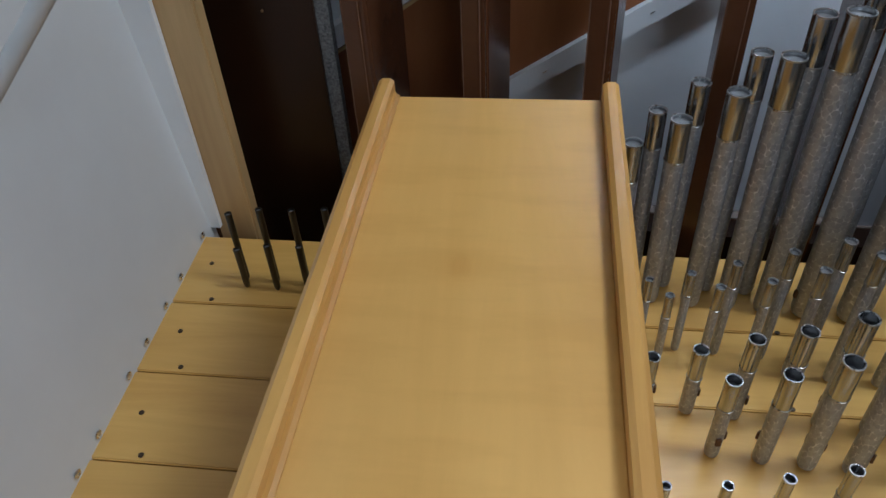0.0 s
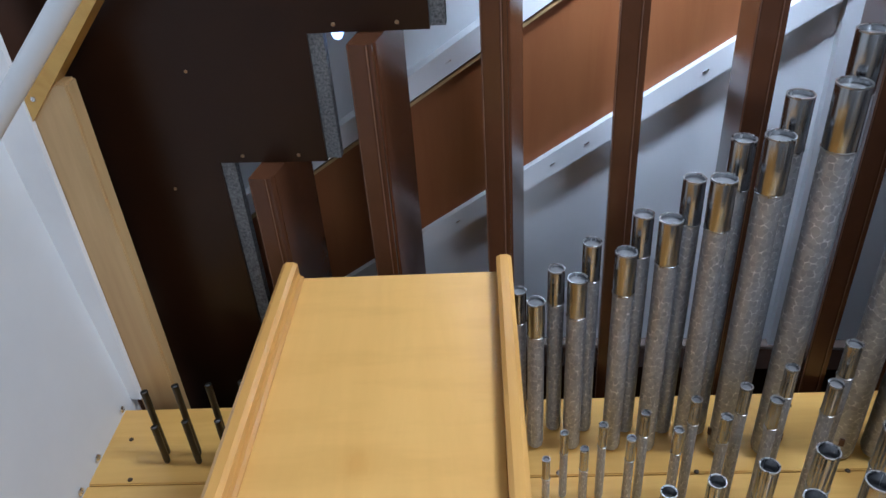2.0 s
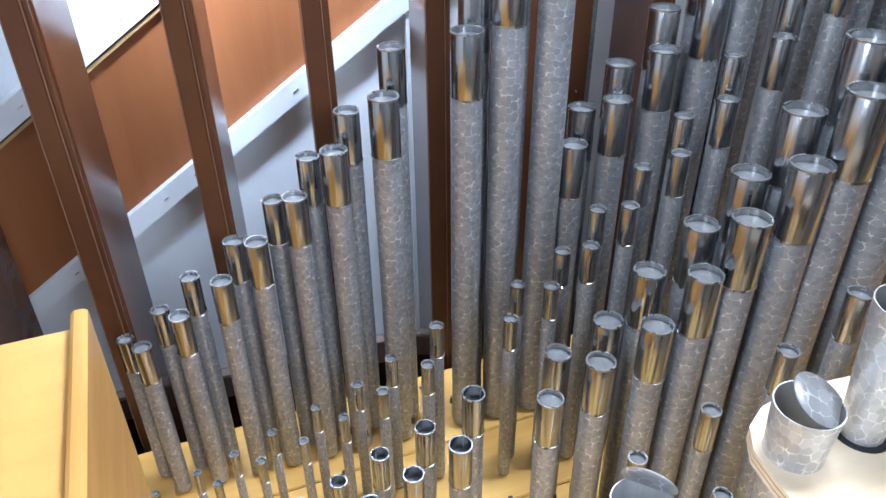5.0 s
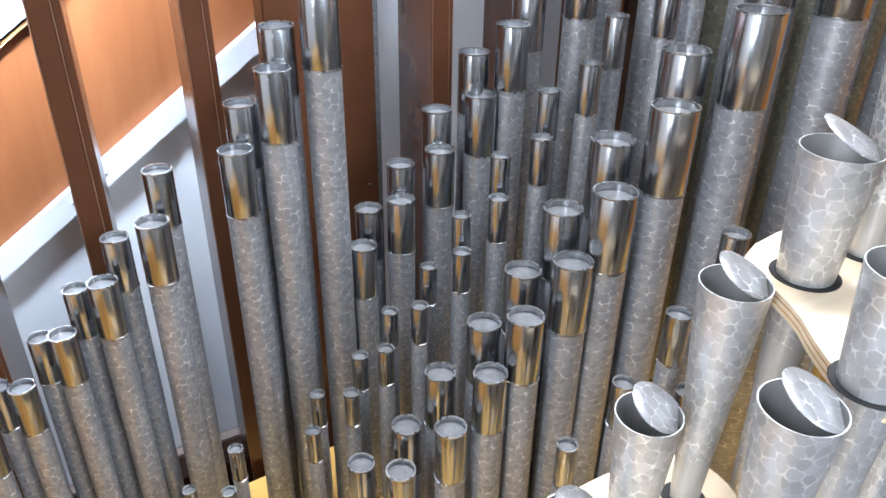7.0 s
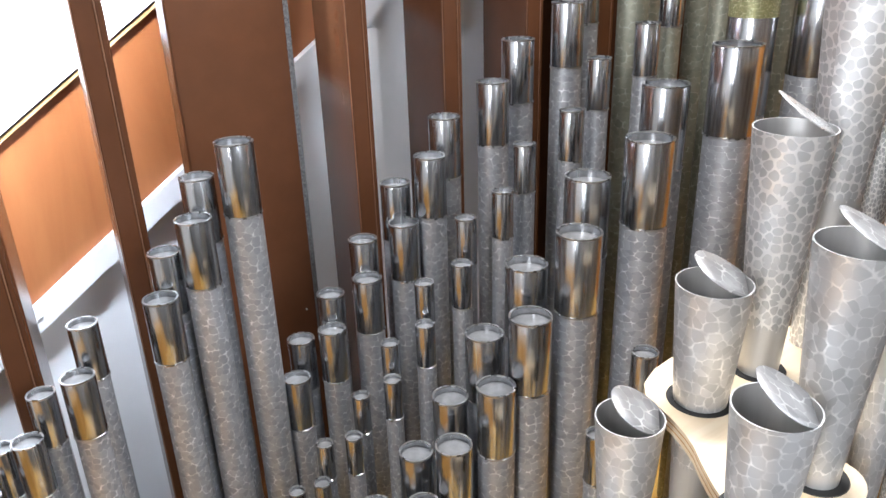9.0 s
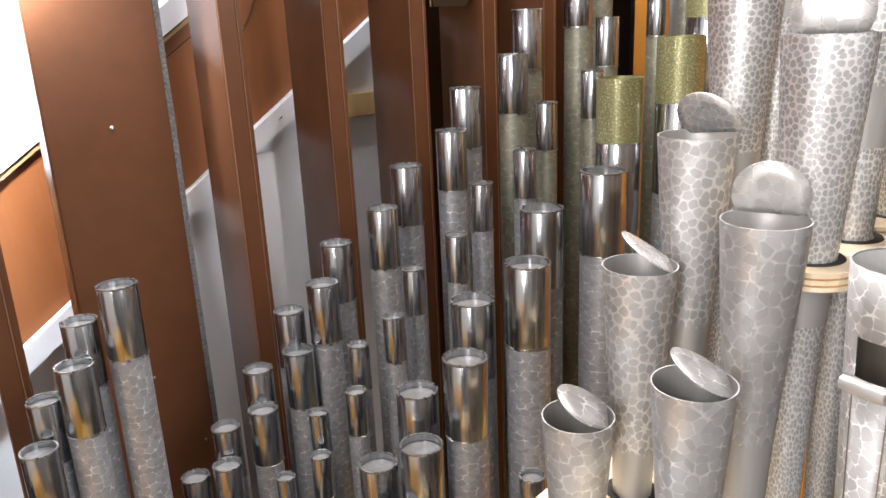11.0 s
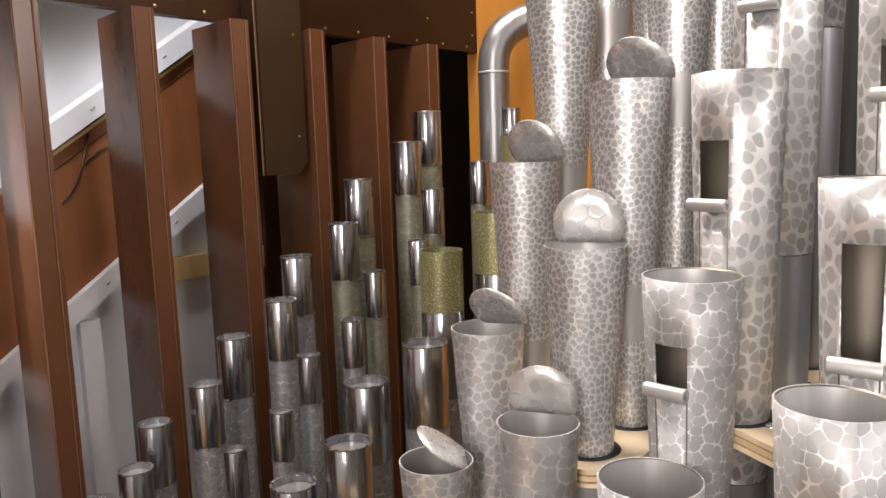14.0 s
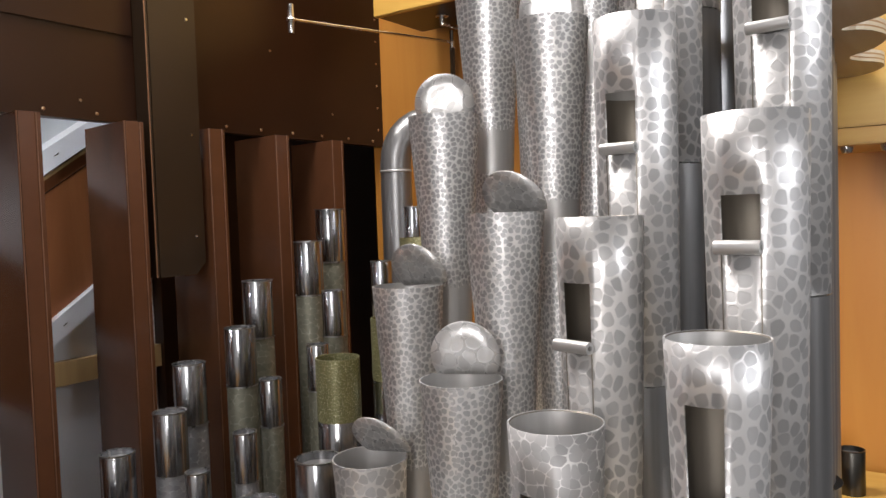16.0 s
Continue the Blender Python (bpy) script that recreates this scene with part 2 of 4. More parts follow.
nt.links.new(ln.outputs["Value"], kr.inputs[0])
old = nt.nodes["Principled BSDF"].inputs["Base Color"].links[0].from_socket
km = nt.nodes.new("ShaderNodeMix")
km.data_type, km.blend_type = "RGBA", "MULTIPLY"
km.inputs["Factor"].default_value = 1.0
nt.links.new(old, km.inputs["A"])
nt.links.new(kr.outputs[0], km.inputs["B"])
nt.links.new(km.outputs["Result"], nt.nodes["Principled BSDF"].inputs["Base Color"])
fig = node(nt, "ShaderNodeTexNoise", Scale=1.0, Detail=4.0, Roughness=0.55)
nt.links.new(coords(nt, (7, 34, 7)), fig.inputs["Vector"])
fr = ramp(nt, [(0.36, (0.94, 0.92, 0.88)), (0.52, (1, 1, 1)), (0.68, (1.0, 1.0, 1.0)), (0.80, (0.95, 0.93, 0.90))])
nt.links.new(fig.outputs["Fac"], fr.inputs[0])
fm = nt.nodes.new("ShaderNodeMix")
fm.data_type, fm.blend_type = "RGBA", "MULTIPLY"
fm.inputs["Factor"].default_value = 1.0
nt.links.new(km.outputs["Result"], fm.inputs["A"])
nt.links.new(fr.outputs[0], fm.inputs["B"])
nt.links.new(fm.outputs["Result"], nt.nodes["Principled BSDF"].inputs["Base Color"])
M_BOXSIDE = wood("varnished_edge", (0.66, 0.38, 0.10), (0.50, 0.25, 0.055), 1, 0.35, 0.3, 22.0, 0.5)
M_PINE = wood("varnished_pine", (0.80, 0.51, 0.14), (0.61, 0.34, 0.075), 0, 0.33, 0.35, 12.0, 0.5)
M_POST = wood("pale_post_wood", (0.62, 0.43, 0.20), (0.48, 0.31, 0.13), 2, 0.45, 0.15, 16.0, 0.5)
M_BEAM = wood("yellow_beam_wood", (0.66, 0.42, 0.10), (0.52, 0.28, 0.05), 1, 0.4, 0.25, 14.0, 0.5)
M_PLY = wood("pale_plywood", (0.77, 0.66, 0.49), (0.66, 0.52, 0.33), 0, 0.5, 0.1, 20.0, 0.4)
M_PLYEDGE = wood("plywood_edge", (0.55, 0.32, 0.13), (0.30, 0.15, 0.06), 0, 0.6, 0.0, 30.0, 0.5)
M_ORANGE = wood("orange_panel_wood", (0.31, 0.115, 0.038), (0.24, 0.078, 0.022), 2, 0.5, 0.1, 9.0, 0.5)
nt = M_ORANGE.node_tree
speck = node(nt, "ShaderNodeTexVoronoi", Scale=34.0)
nt.links.new(coords(nt, (1, 1, 0.7)), speck.inputs["Vector"])
sr = ramp(nt, [(0.03, (0.8, 0.72, 0.62)), (0.06, (0, 0, 0))])
nt.links.new(speck.outputs["Distance"], sr.inputs[0])
sm = nt.nodes.new("ShaderNodeMix")
sm.data_type, sm.blend_type = "RGBA", "ADD"
pick = nt.nodes.new("ShaderNodeMath")
pick.operation = "GREATER_THAN"
pick.inputs[1].default_value = 0.62
nt.links.new(speck.outputs["Color"], pick.inputs[0])
nt.links.new(pick.outputs[0], sm.inputs["Factor"])
nt.links.new(nt.nodes["Principled BSDF"].inputs["Base Color"].links[0].from_socket, sm.inputs["A"])
nt.links.new(sr.outputs[0], sm.inputs["B"])
nt.links.new(sm.outputs["Result"], nt.nodes["Principled BSDF"].inputs["Base Color"])
M_ENDWOOD = wood("orange_end_wood", (0.60, 0.27, 0.05), (0.50, 0.19, 0.03), 2, 0.42, 0.2, 6.0, 0.4)
M_BROWN = paint("brown_gloss_paint", (0.105, 0.0425, 0.0195), 0.22, 0.1, 14)
# lighter brown paints the highlight along rounded blade and duct edges
M_EDGE = paint("edge_highlight_brown", (0.21, 0.11, 0.065), 0.25, 0.2, 40)
M_BRASS = plain_metal("dull_brass", (0.50, 0.34, 0.20), 0.35, 0.1)
M_DUCT = paint("olive_brown_paint", (0.024, 0.013, 0.0055), 0.4, 0.12, 9)
M_DARKBROWN = paint("dark_brown_paint", (0.024, 0.0086, 0.003), 0.32, 0.15, 10)
for low_gloss, level in ((M_DARKBROWN, 0.3), (M_BROWN, 0.35)):
    low_gloss.node_tree.nodes["Principled BSDF"].inputs["Specular IOR Level"].default_value = level
M_WHITE = paint("white_paint", (0.84, 0.85, 0.86), 0.5, 0.04, 8)
M_GREYWALL = paint("pale_grey_board", (0.68, 0.70, 0.71), 0.55, 0.04, 6)
M_FOOT = paint("dull_brown_strip", (0.26, 0.20, 0.165), 0.5, 0.15, 20)
M_PANEL = paint("pale_blue_white_panel", (0.84, 0.855, 0.87), 0.5, 0.04, 6)
M_FELT = paint("grey_felt", (0.16, 0.16, 0.16), 0.95, 0.6, 300, 0.6)
# near-black colour for unlit gaps and holes, and the unseen floor
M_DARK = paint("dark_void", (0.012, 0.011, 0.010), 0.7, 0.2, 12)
M_CEIL = paint("plain_wall", (0.20, 0.195, 0.185), 0.7, 0.05, 5)


# ---- building blocks ----
def obj(name, bm, material, parent=None, label="", smooth=False, at=None, recalc=True):
    me = bpy.data.meshes.new(name)
    if recalc:
        bmesh.ops.recalc_face_normals(bm, faces=bm.faces)
    bm.to_mesh(me)
    bm.free()
    me.materials.append(material)
    if smooth:
        for p in me.polygons:
            p.use_smooth = True
        me.set_sharp_from_angle(angle=radians(40))
    ob = new(name, me)
    if parent is not None:
        ob.parent = parent
    if at is not None:
        ob.matrix_basis = at
    if label:
        ob["label"] = label
    return ob


def part(name, bm, material, parent, label="", smooth=False, at=None, recalc=True):
    return obj(name, bm, material, parent, label, smooth, at, recalc)


def root(name, m, label, category, group="", kind=""):
    e = new(name)
    e.empty_display_size = 0.02
    e.matrix_basis = m
    return tagged(e, label, category, group, kind)


def box(bm, lo, hi, bevel=0.0, m=None):
    vs = [bm.verts.new((x, y, z)) for x in (lo[0], hi[0]) for y in (lo[1], hi[1]) for z in (lo[2], hi[2])]
    fs = [bm.faces.new([vs[i] for i in q]) for q in ((0, 1, 3, 2), (4, 6, 7, 5), (0, 4, 5, 1), (2, 3, 7, 6), (0, 2, 6, 4), (1, 5, 7, 3))]
    if bevel:
        es = list({e for f in fs for e in f.edges})
        bmesh.ops.bevel(bm, geom=es, offset=bevel, segments=2, affect="EDGES")
    if m is not None:
        bmesh.ops.transform(bm, matrix=m, verts=vs if not bevel else bm.verts)
    return bm


def boxed(lo, hi, bevel=0.0):
    bm = bmesh.new()
    return box(bm, lo, hi, bevel)


def lathe(profile, seg=28, close=False):
    """Turns (radius, height) pairs round the z axis."""
    bm = bmesh.new()
    rings = []
    for r, z in profile:
        if r < 1e-6:
            rings.append([bm.verts.new((0, 0, z))])
        else:
            rings.append([bm.verts.new((r * math.cos(2 * math.pi * k / seg), r * math.sin(2 * math.pi * k / seg), z)) for k in range(seg)])
    for a, b in zip(rings, rings[1:]):
        for k in range(seg):
            l = (k + 1) % seg
            if len(a) == 1:
                bm.faces.new((a[0], b[l], b[k]))
            elif len(b) == 1:
                bm.faces.new((a[k], a[l], b[0]))
            else:
                bm.faces.new((a[k], a[l], b[l], b[k]))
    return bm


def extruded(points, lo, hi, axis="z"):
    bm = bmesh.new()
    n = len(points)
    put = {"z": lambda a, b, c: (a, b, c), "y": lambda a, b, c: (a, c, b), "x": lambda a, b, c: (c, a, b)}[axis]
    low = [bm.verts.new(put(a, b, lo)) for a, b in points]
    high = [bm.verts.new(put(a, b, hi)) for a, b in points]
    bm.faces.new(low)
    bm.faces.new(high)
    for k in range(n):
        bm.faces.new((low[k], low[(k + 1) % n], high[(k + 1) % n], high[k]))
    return bm


def setting(name, bm, material, label, category, parent=None):
    return tagged(obj(name, bm, material, parent), label, category, "", "structure")


def screw(x, y, z, r, m, axis="z", material=None, label="small round steel screw head"):
    bm = lathe([(r, 0), (r, 0.0006), (r * 0.8, 0.0016), (r * 0.35, 0.002), (r * 0.3, 0.0012), (0, 0.0012)], 12)
    turn = {"z": (0, 0, 0), "-y": (90, 0, 0), "x": (0, 90, 0), "-x": (0, -90, 0)}[axis]
    ob = obj("screw", bm, m, None, "", True, pose(x, y, z, *turn))
    return tagged(ob, label, "screw", "screws")


# ---- large structure ----
CHEST = -0.012
SKEW = 3.4
chest_m = pose(0, 0.0, CHEST, 0, 0, SKEW)
chest = tagged(obj("windchest", boxed((-0.66, -0.03, -0.16), (1.66, 0.856, -0.022), 0.002), M_BOXSIDE, None, "", False, chest_m),
               "long pine windchest with varnished top boards", "windchest")
SEAMS = (-0.03, 0.075, 0.195, 0.330, 0.460, 0.590, 0.714, 0.856)
for lo, hi in zip(SEAMS, SEAMS[1:]):
    part("top_board", boxed((-0.66, lo + 0.001, -0.022), (1.66, hi - 0.001, 0.0), 0.0015), M_PINE, chest)
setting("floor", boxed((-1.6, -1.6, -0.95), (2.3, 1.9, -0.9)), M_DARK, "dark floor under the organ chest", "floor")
stand = tagged(obj("chest_stand", boxed((-0.6, 0.0, -0.9), (1.55, 0.8, -0.172 - 0.012 + 0.012)), M_DARKBROWN, None, "", False, pose(0, 0, 0, 0, 0, SKEW)),
               "dark wooden stand under the windchest", "stand")
# unseen walls closing the room, their grey kept low to limit bounce light
setting("wall_south", boxed((-1.6, -1.65, -0.9), (2.3, -1.6, 2.6)), M_CEIL, "plain wall behind the walkway", "wall")
setting("wall_west", boxed((-1.65, -1.65, -0.9), (-1.6, 1.95, 2.6)), M_CEIL, "plain grey enclosing wall", "wall")
setting("wall_east", boxed((2.3, -1.65, -0.9), (2.35, 1.95, 2.6)), M_CEIL, "plain grey enclosing wall", "wall")
setting("wall_north", boxed((-1.6, 1.9, -0.9), (2.3, 1.95, 2.6)), M_CEIL, "plain grey enclosing wall beyond the shutters", "wall")
setting("ceiling", boxed((-1.65, -1.65, 2.6), (2.35, 1.95, 2.65)), M_CEIL, "plain grey enclosing ceiling", "ceiling")

# left side: pale board, post and rail
# extended unseen, upwards and forwards, to block lamp light on the left
side = extruded([(-0.6175, 0.855), (-0.5434, -0.15), (-0.5674, -0.15), (-0.6415, 0.855)], -0.3, 2.2)
for v in side.verts:
    v.co.x -= 0.07 * v.co.z
setting("wall_board", side, M_GREYWALL, "pale grey painted side board", "wall")
setting("trim_strip", extruded([(-0.622, CHEST), (-0.599, CHEST), (-0.600, 0.62), (-0.662, 0.62)], 0.842, 0.8505, "y"), M_WHITE, "white painted strip beside the post", "trim")
post = tagged(obj("post", boxed((-0.608, 0.852, -0.3), (-0.545, 0.877, 0.494), 0.003), M_POST), "pale unpainted wooden corner post", "post")
beam = extruded([(-0.619, 0.428), (-0.30, 0.776), (-0.30, 0.826), (-0.622, 0.467)], 0.846, 0.8755, "y")
tagged(obj("sloping_beam", beam, M_BEAM), "yellow varnished sloping wooden beam over the post", "beam")
screw(-0.588, 0.846, 0.478, 0.0035, M_STEEL, "-y")
tube_m = Matrix.Translation((-0.578, 0.5, 0.392)) @ Vector((1, 0, 1)).to_track_quat("Z", "Y").to_matrix().to_4x4()
tagged(obj("conduit", lathe([(0, 0), (0.008, 0), (0.008, 0.56), (0.0072, 0.562), (0, 0.562)], 20), M_GREYWALL, None, "", True, tube_m), "white round conduit sloping up from the side board", "conduit")

# wall beyond the shutters, with two sloping rails
RAIL = 0.676


def slope_z(x, z0):
    return z0 + RAIL * x


def sloping(x0, x1, za, zb, y0, y1):
    return extruded([(x0, slope_z(x0, za)), (x1, slope_z(x1, za)), (x1, slope_z(x1, zb)), (x0, slope_z(x0, zb))], y0, y1, "y")


XE = 1.21
setting("wall_outer_low", extruded([(-0.8, -0.15), (XE, -0.15), (XE, slope_z(XE, 0.21)), (-0.5, slope_z(-0.5, 0.21)), (-0.8, -0.13)], 1.157, 1.175, "y"), M_PANEL, "pale bluish grey panel beyond the shutters", "wall")
# two dark sheets stand in for unlit space left and right of the panel
setting("wall_outer_left", boxed((-0.60, 0.975, -0.3), (-0.43, 0.99, 0.7)), M_DARK, "near-black sheet for the unlit space beyond the shutters", "wall")
setting("wall_outer_dark", boxed((XE, 1.13, -0.3), (1.85, 1.175, 1.95)), M_DARKBROWN, "dark brown sheet for the unlit space beyond the shutters", "wall")
setting("trim_foot", boxed((-0.8, 1.135, -0.18), (XE, 1.156, -0.15)), M_FOOT, "brownish strip at the foot of the pale panel", "trim")
setting("wall_outer_band", sloping(-0.7, XE, 0.227, 0.460, 1.150, 1.157), M_ORANGE, "reddish orange stained wooden band", "wall")
setting("trim_lower_rail", sloping(-0.7, XE, 0.187, 0.2262, 1.136, 1.157), M_WHITE, "white sloping wooden rail", "trim")
setting("trim_upper_rail", sloping(-0.7, XE, 0.4665, 0.506, 1.136, 1.178), M_WHITE, "white sloping wooden rail", "trim")
setting("trim_ply_edge", sloping(-0.7, XE, 0.4565, 0.4625, 1.140, 1.157), M_POST, "pale plywood edge under the upper rail", "trim")
# near-black strip paints the shade beneath the rail
setting("trim_gap", sloping(-0.7, XE, 0.4626, 0.4662, 1.147, 1.157), M_DARK, "near-black strip painting the shadow gap under the upper rail", "trim")
# white board given a grey colour that holds its shade
setting("wall_outer_top", sloping(-0.7, XE, 0.47, 1.6, 1.179, 1.189), M_GREYWALL, "white board above the sloping rail, greyed for its shade", "wall")
# dark line paints a cast shadow along the orange band
setting("trim_seam", sloping(0.70, XE, 0.4318, 0.4335, 1.1485, 1.1498), M_DARKBROWN, "thin dark line painting the rail's shadow on the orange band", "trim")
# thin dark curves paint a cable's shadow lines on the orange band
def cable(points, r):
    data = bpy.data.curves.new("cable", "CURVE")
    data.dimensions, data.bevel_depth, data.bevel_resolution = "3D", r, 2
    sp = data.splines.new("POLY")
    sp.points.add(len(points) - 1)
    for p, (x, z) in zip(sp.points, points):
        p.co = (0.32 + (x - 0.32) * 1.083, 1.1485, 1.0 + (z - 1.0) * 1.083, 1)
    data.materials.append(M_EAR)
    return tagged(new("cable", data), "thin dark brown curve painting a cable's shadow on the orange band", "cable", "cables")


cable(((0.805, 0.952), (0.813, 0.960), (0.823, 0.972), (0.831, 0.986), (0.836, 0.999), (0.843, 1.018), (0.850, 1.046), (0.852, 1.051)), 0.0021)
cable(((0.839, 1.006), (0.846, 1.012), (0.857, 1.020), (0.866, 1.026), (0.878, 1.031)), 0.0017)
for xs, wide in ((-0.50, 0.022), (0.444, 0.014), (0.867, 0.016)):
    setting("trim_stile", boxed((xs - wide, 1.140, -0.15), (xs + wide, 1.1575, slope_z(xs, 0.187) - 0.014)), M_WHITE, "white upright strip below the sloping rail", "trim")
setting("trim_batten", boxed((0.99, 1.140, 0.80), (XE, 1.1575, 0.84)), M_POST, "pale wooden batten", "trim")
setting("wall_sill", boxed((-0.60, 1.05, -0.3), (1.85, 1.10, -0.125)), M_DARKBROWN, "dark brown sill under the shutters", "wall")
for x in (-0.123, 0.034, 0.086, 0.252, 0.300, 0.90, 1.03):
    for za in (0.2066, 0.486):
        tagged(obj("staple", boxed((-0.005, -0.0008, -0.0007), (0.005, 0.0008, 0.0007)), M_STEEL, None, "", False, pose(x, 1.1353, slope_z(x, za), 0, -34, 0)), "small steel staple in the white rail", "staple", "staples")

# brown board above the shutters, stepped at the left
HEAD = 0.945
STEPS = ((-0.70, -0.426, -0.3), (-0.426, -0.275, 0.339), (-0.275, -0.123, 0.513), (-0.123, 0.027, 0.70), (0.027, 0.177, 0.88), (0.177, 0.33, 1.05), (0.33, 1.649, 1.215))
pts = [(STEPS[0][0], STEPS[0][2])]
for a, b, z in STEPS:
    if pts[-1] != (a, z):
        pts.append((a, z))
    pts.append((b, z))
# carried up unseen to the ceiling, blocking spill from lights behind it
pts += [(STEPS[-1][1], 2.6), (STEPS[0][0], 2.6)]
header = setting("wall_header_board", extruded(pts, HEAD, HEAD + 0.02, "y"), M_DARKBROWN, "dark brown painted board above the shutters", "wall")
for x, z0, z1 in ((-0.4258, -0.1, 0.3385), (-0.2748, 0.342, 0.5125), (-0.1228, 0.516, 0.6995)):
    setting("trim_felt", boxed((x, HEAD + 0.004, z0), (x + 0.019, HEAD + 0.018, z1)), M_FELT, "grey felt strip at the board's edge", "trim")
for k, (a, b, z) in enumerate(STEPS[1:]):
    x = a + 0.035
    while x < b - 0.02:
        screw(x, HEAD, z + 0.010, 0.0027, M_BRASS, "-y")
        x += 0.078
setting("trim_header_seam", boxed((0.33, HEAD - 0.0035, 1.345), (1.05, HEAD - 0.0002, 1.95), 0.001), M_DARKBROWN, "dark brown upper panel on the header board", "trim")
for z in (1.25, 1.297, 1.344, 1.391, 1.438, 1.485, 1.532, 1.579):
    screw(1.633, HEAD, z, 0.0022, M_BRASS, "-y")
for x, z in ((0.87, 1.41), (0.50, 1.43), (0.66, 1.49), (1.33, 1.37), (1.49, 1.27), (0.965, 1.242), (1.28, 1.49), (-0.50, 0.30), (-0.44, 0.47)):
    screw(x, HEAD - (0.0035 if 0.33 < x < 1.05 and z > 1.345 else 0.0), z, 0.0024, M_BRASS, "-y")
setting("wall_end_board", boxed((1.650, -0.12, -0.3), (1.673, 0.972, 1.95)), M_ENDWOOD, "orange stained wooden end board", "wall")


# glowing bead added to paint a blue glint; no lamp is known there
M_GLOW = bpy.data.materials.new("blue_glow")
M_GLOW.use_nodes = True
M_GLOW.node_tree.nodes["Principled BSDF"].inputs["Emission Color"].default_value = (0.35, 0.5, 1.0, 1)
M_GLOW.node_tree.nodes["Principled BSDF"].inputs["Emission Strength"].default_value = 4.5
tagged(obj("glint_bead", lathe([(0, -0.012), (0.005, -0.0095), (0.0075, -0.004), (0.0075, 0.0), (0, 0.0)], 16), M_GLOW, None, "", True, pose(-0.243, 0.972, 0.507)), "small glowing bead painting a blue glint under the stepped board", "light")


# ---- shutters ----
def shutter(x, low, top, angle=6.6):
    """An upright brown blade standing open; x is the middle of its front edge."""
    prof = [(-0.0165, 0.0), (0.008, 0.0), (0.009, 0.001), (0.009, 0.010), (0.0165, 0.010), (0.0165, 0.138), (-0.009, 0.138), (-0.009, 0.128), (-0.0165, 0.128)]
    e = root("shutter", pose(x, 0.898, low, 0, 0, -angle), "open upright brown painted shutter blade with rebated edge", "shutter", "swell shutters")
    bm = extruded(prof, 0, top - low)
    bmesh.ops.bevel(bm, geom=[ed for ed in bm.edges if abs(ed.verts[0].co.z - ed.verts[1].co.z) > 0.05], offset=0.0024, segments=3, affect="EDGES")
    part("blade", bm, M_BROWN, e)
    part("felt_strip", boxed((0.0095, 0.0025, 0.0), (0.0140, 0.0095, top - low)), M_BROWN, e)
    # thin beads paint the highlight on both front edges
    for ex in (-0.0157, 0.0078):
        part("edge_bead", lathe([(0, 0), (0.0008, 0), (0.0008, top - low), (0, top - low)], 8), M_EDGE, e, "lighter bead painting the edge highlight", True, pose(ex, 0.0004, 0))
    part("pivot", lathe([(0.004, -0.012), (0.004, 0.0), (0, 0.0)], 10), M_STEEL, e, "", False, pose(0, 0.07, 0))
    return e


for x, top in ((-0.356, 0.338), (-0.201, 0.512), (-0.044, 0.699), (0.111, 0.879), (0.259, 1.049), (0.406, 1.212), (0.720, 1.212), (0.868, 1.212), (1.018, 1.212), (1.166, 1.212), (1.309, 1.212), (1.453, 1.212)):
    shutter(x, -0.124, top)
closed = root("shutter", pose(0.500, 0.963, -0.124), "closed brown painted shutter blade with grey felt edge", "shutter", "swell shutters")
part("blade", boxed((0, 0, 0), (0.150, 0.034, 1.34), 0.002), M_BROWN, closed)
part("felt_strip", boxed((0.1505, 0.004, 0), (0.158, 0.03, 1.34)), M_FELT, closed, "grey speckled felt strip")

screw(0.577, 0.963, 0.850, 0.003, M_STEEL, "-y")
screw(0.635, 0.963, 0.39, 0.0022, M_STEEL, "-y")
screw(0.576, 0.963, 0.51, 0.0022, M_STEEL, "-y")

# ---- wooden box on the chest ----
bx = root("wooden_box", pose(-0.147, 0.70, CHEST, 0, 0, SKEW), "varnished birch box with raised side edges on the chest", "box")
part("top_panel", boxed((-0.106, -0.62, 0.322), (0.106, 0.0, 0.339), 0.001), M_BOX, bx)
for q in (-1, 1):
    side_panel = extruded([(0.106 * q, 0.0), (0.122 * q, 0.0), (0.122 * q, 0.355), (0.118 * q, 0.358), (0.110 * q, 0.358), (0.106 * q, 0.355)], -0.62, 0.003, "y")
    part("side_panel", side_panel, M_BOXSIDE, bx)
part("end_panel", boxed((-0.106, -0.018, 0.0), (0.106, -0.002, 0.322), 0.001), M_BOXSIDE, bx)
part("corner_bead", extruded([(0, 0), (0.0055, 0), (0.005, 0.0012), (0.002, 0.003), (0, 0.0065)], -0.62, 0.0, "y"), M_BOXSIDE, bx, "", False, pose(-0.106, 0, 0.3392))


# ---- pipes ----
def sleeve_mesh(r, length, m, parent, z, name="tuning_sleeve", label="polished metal tuning sleeve"):
    t = 0.0004 + r * 0.055
    bm = lathe([(r * 0.985, -length), (r, -length + 0.0008), (r, -0.001), (r - t * 0.3, 0), (r - t, 0), (r - t, -0.03 - r)], 28)
    ob = part(name, bm, m, parent, label, True, pose(0, 0, z))
    return ob, r - t


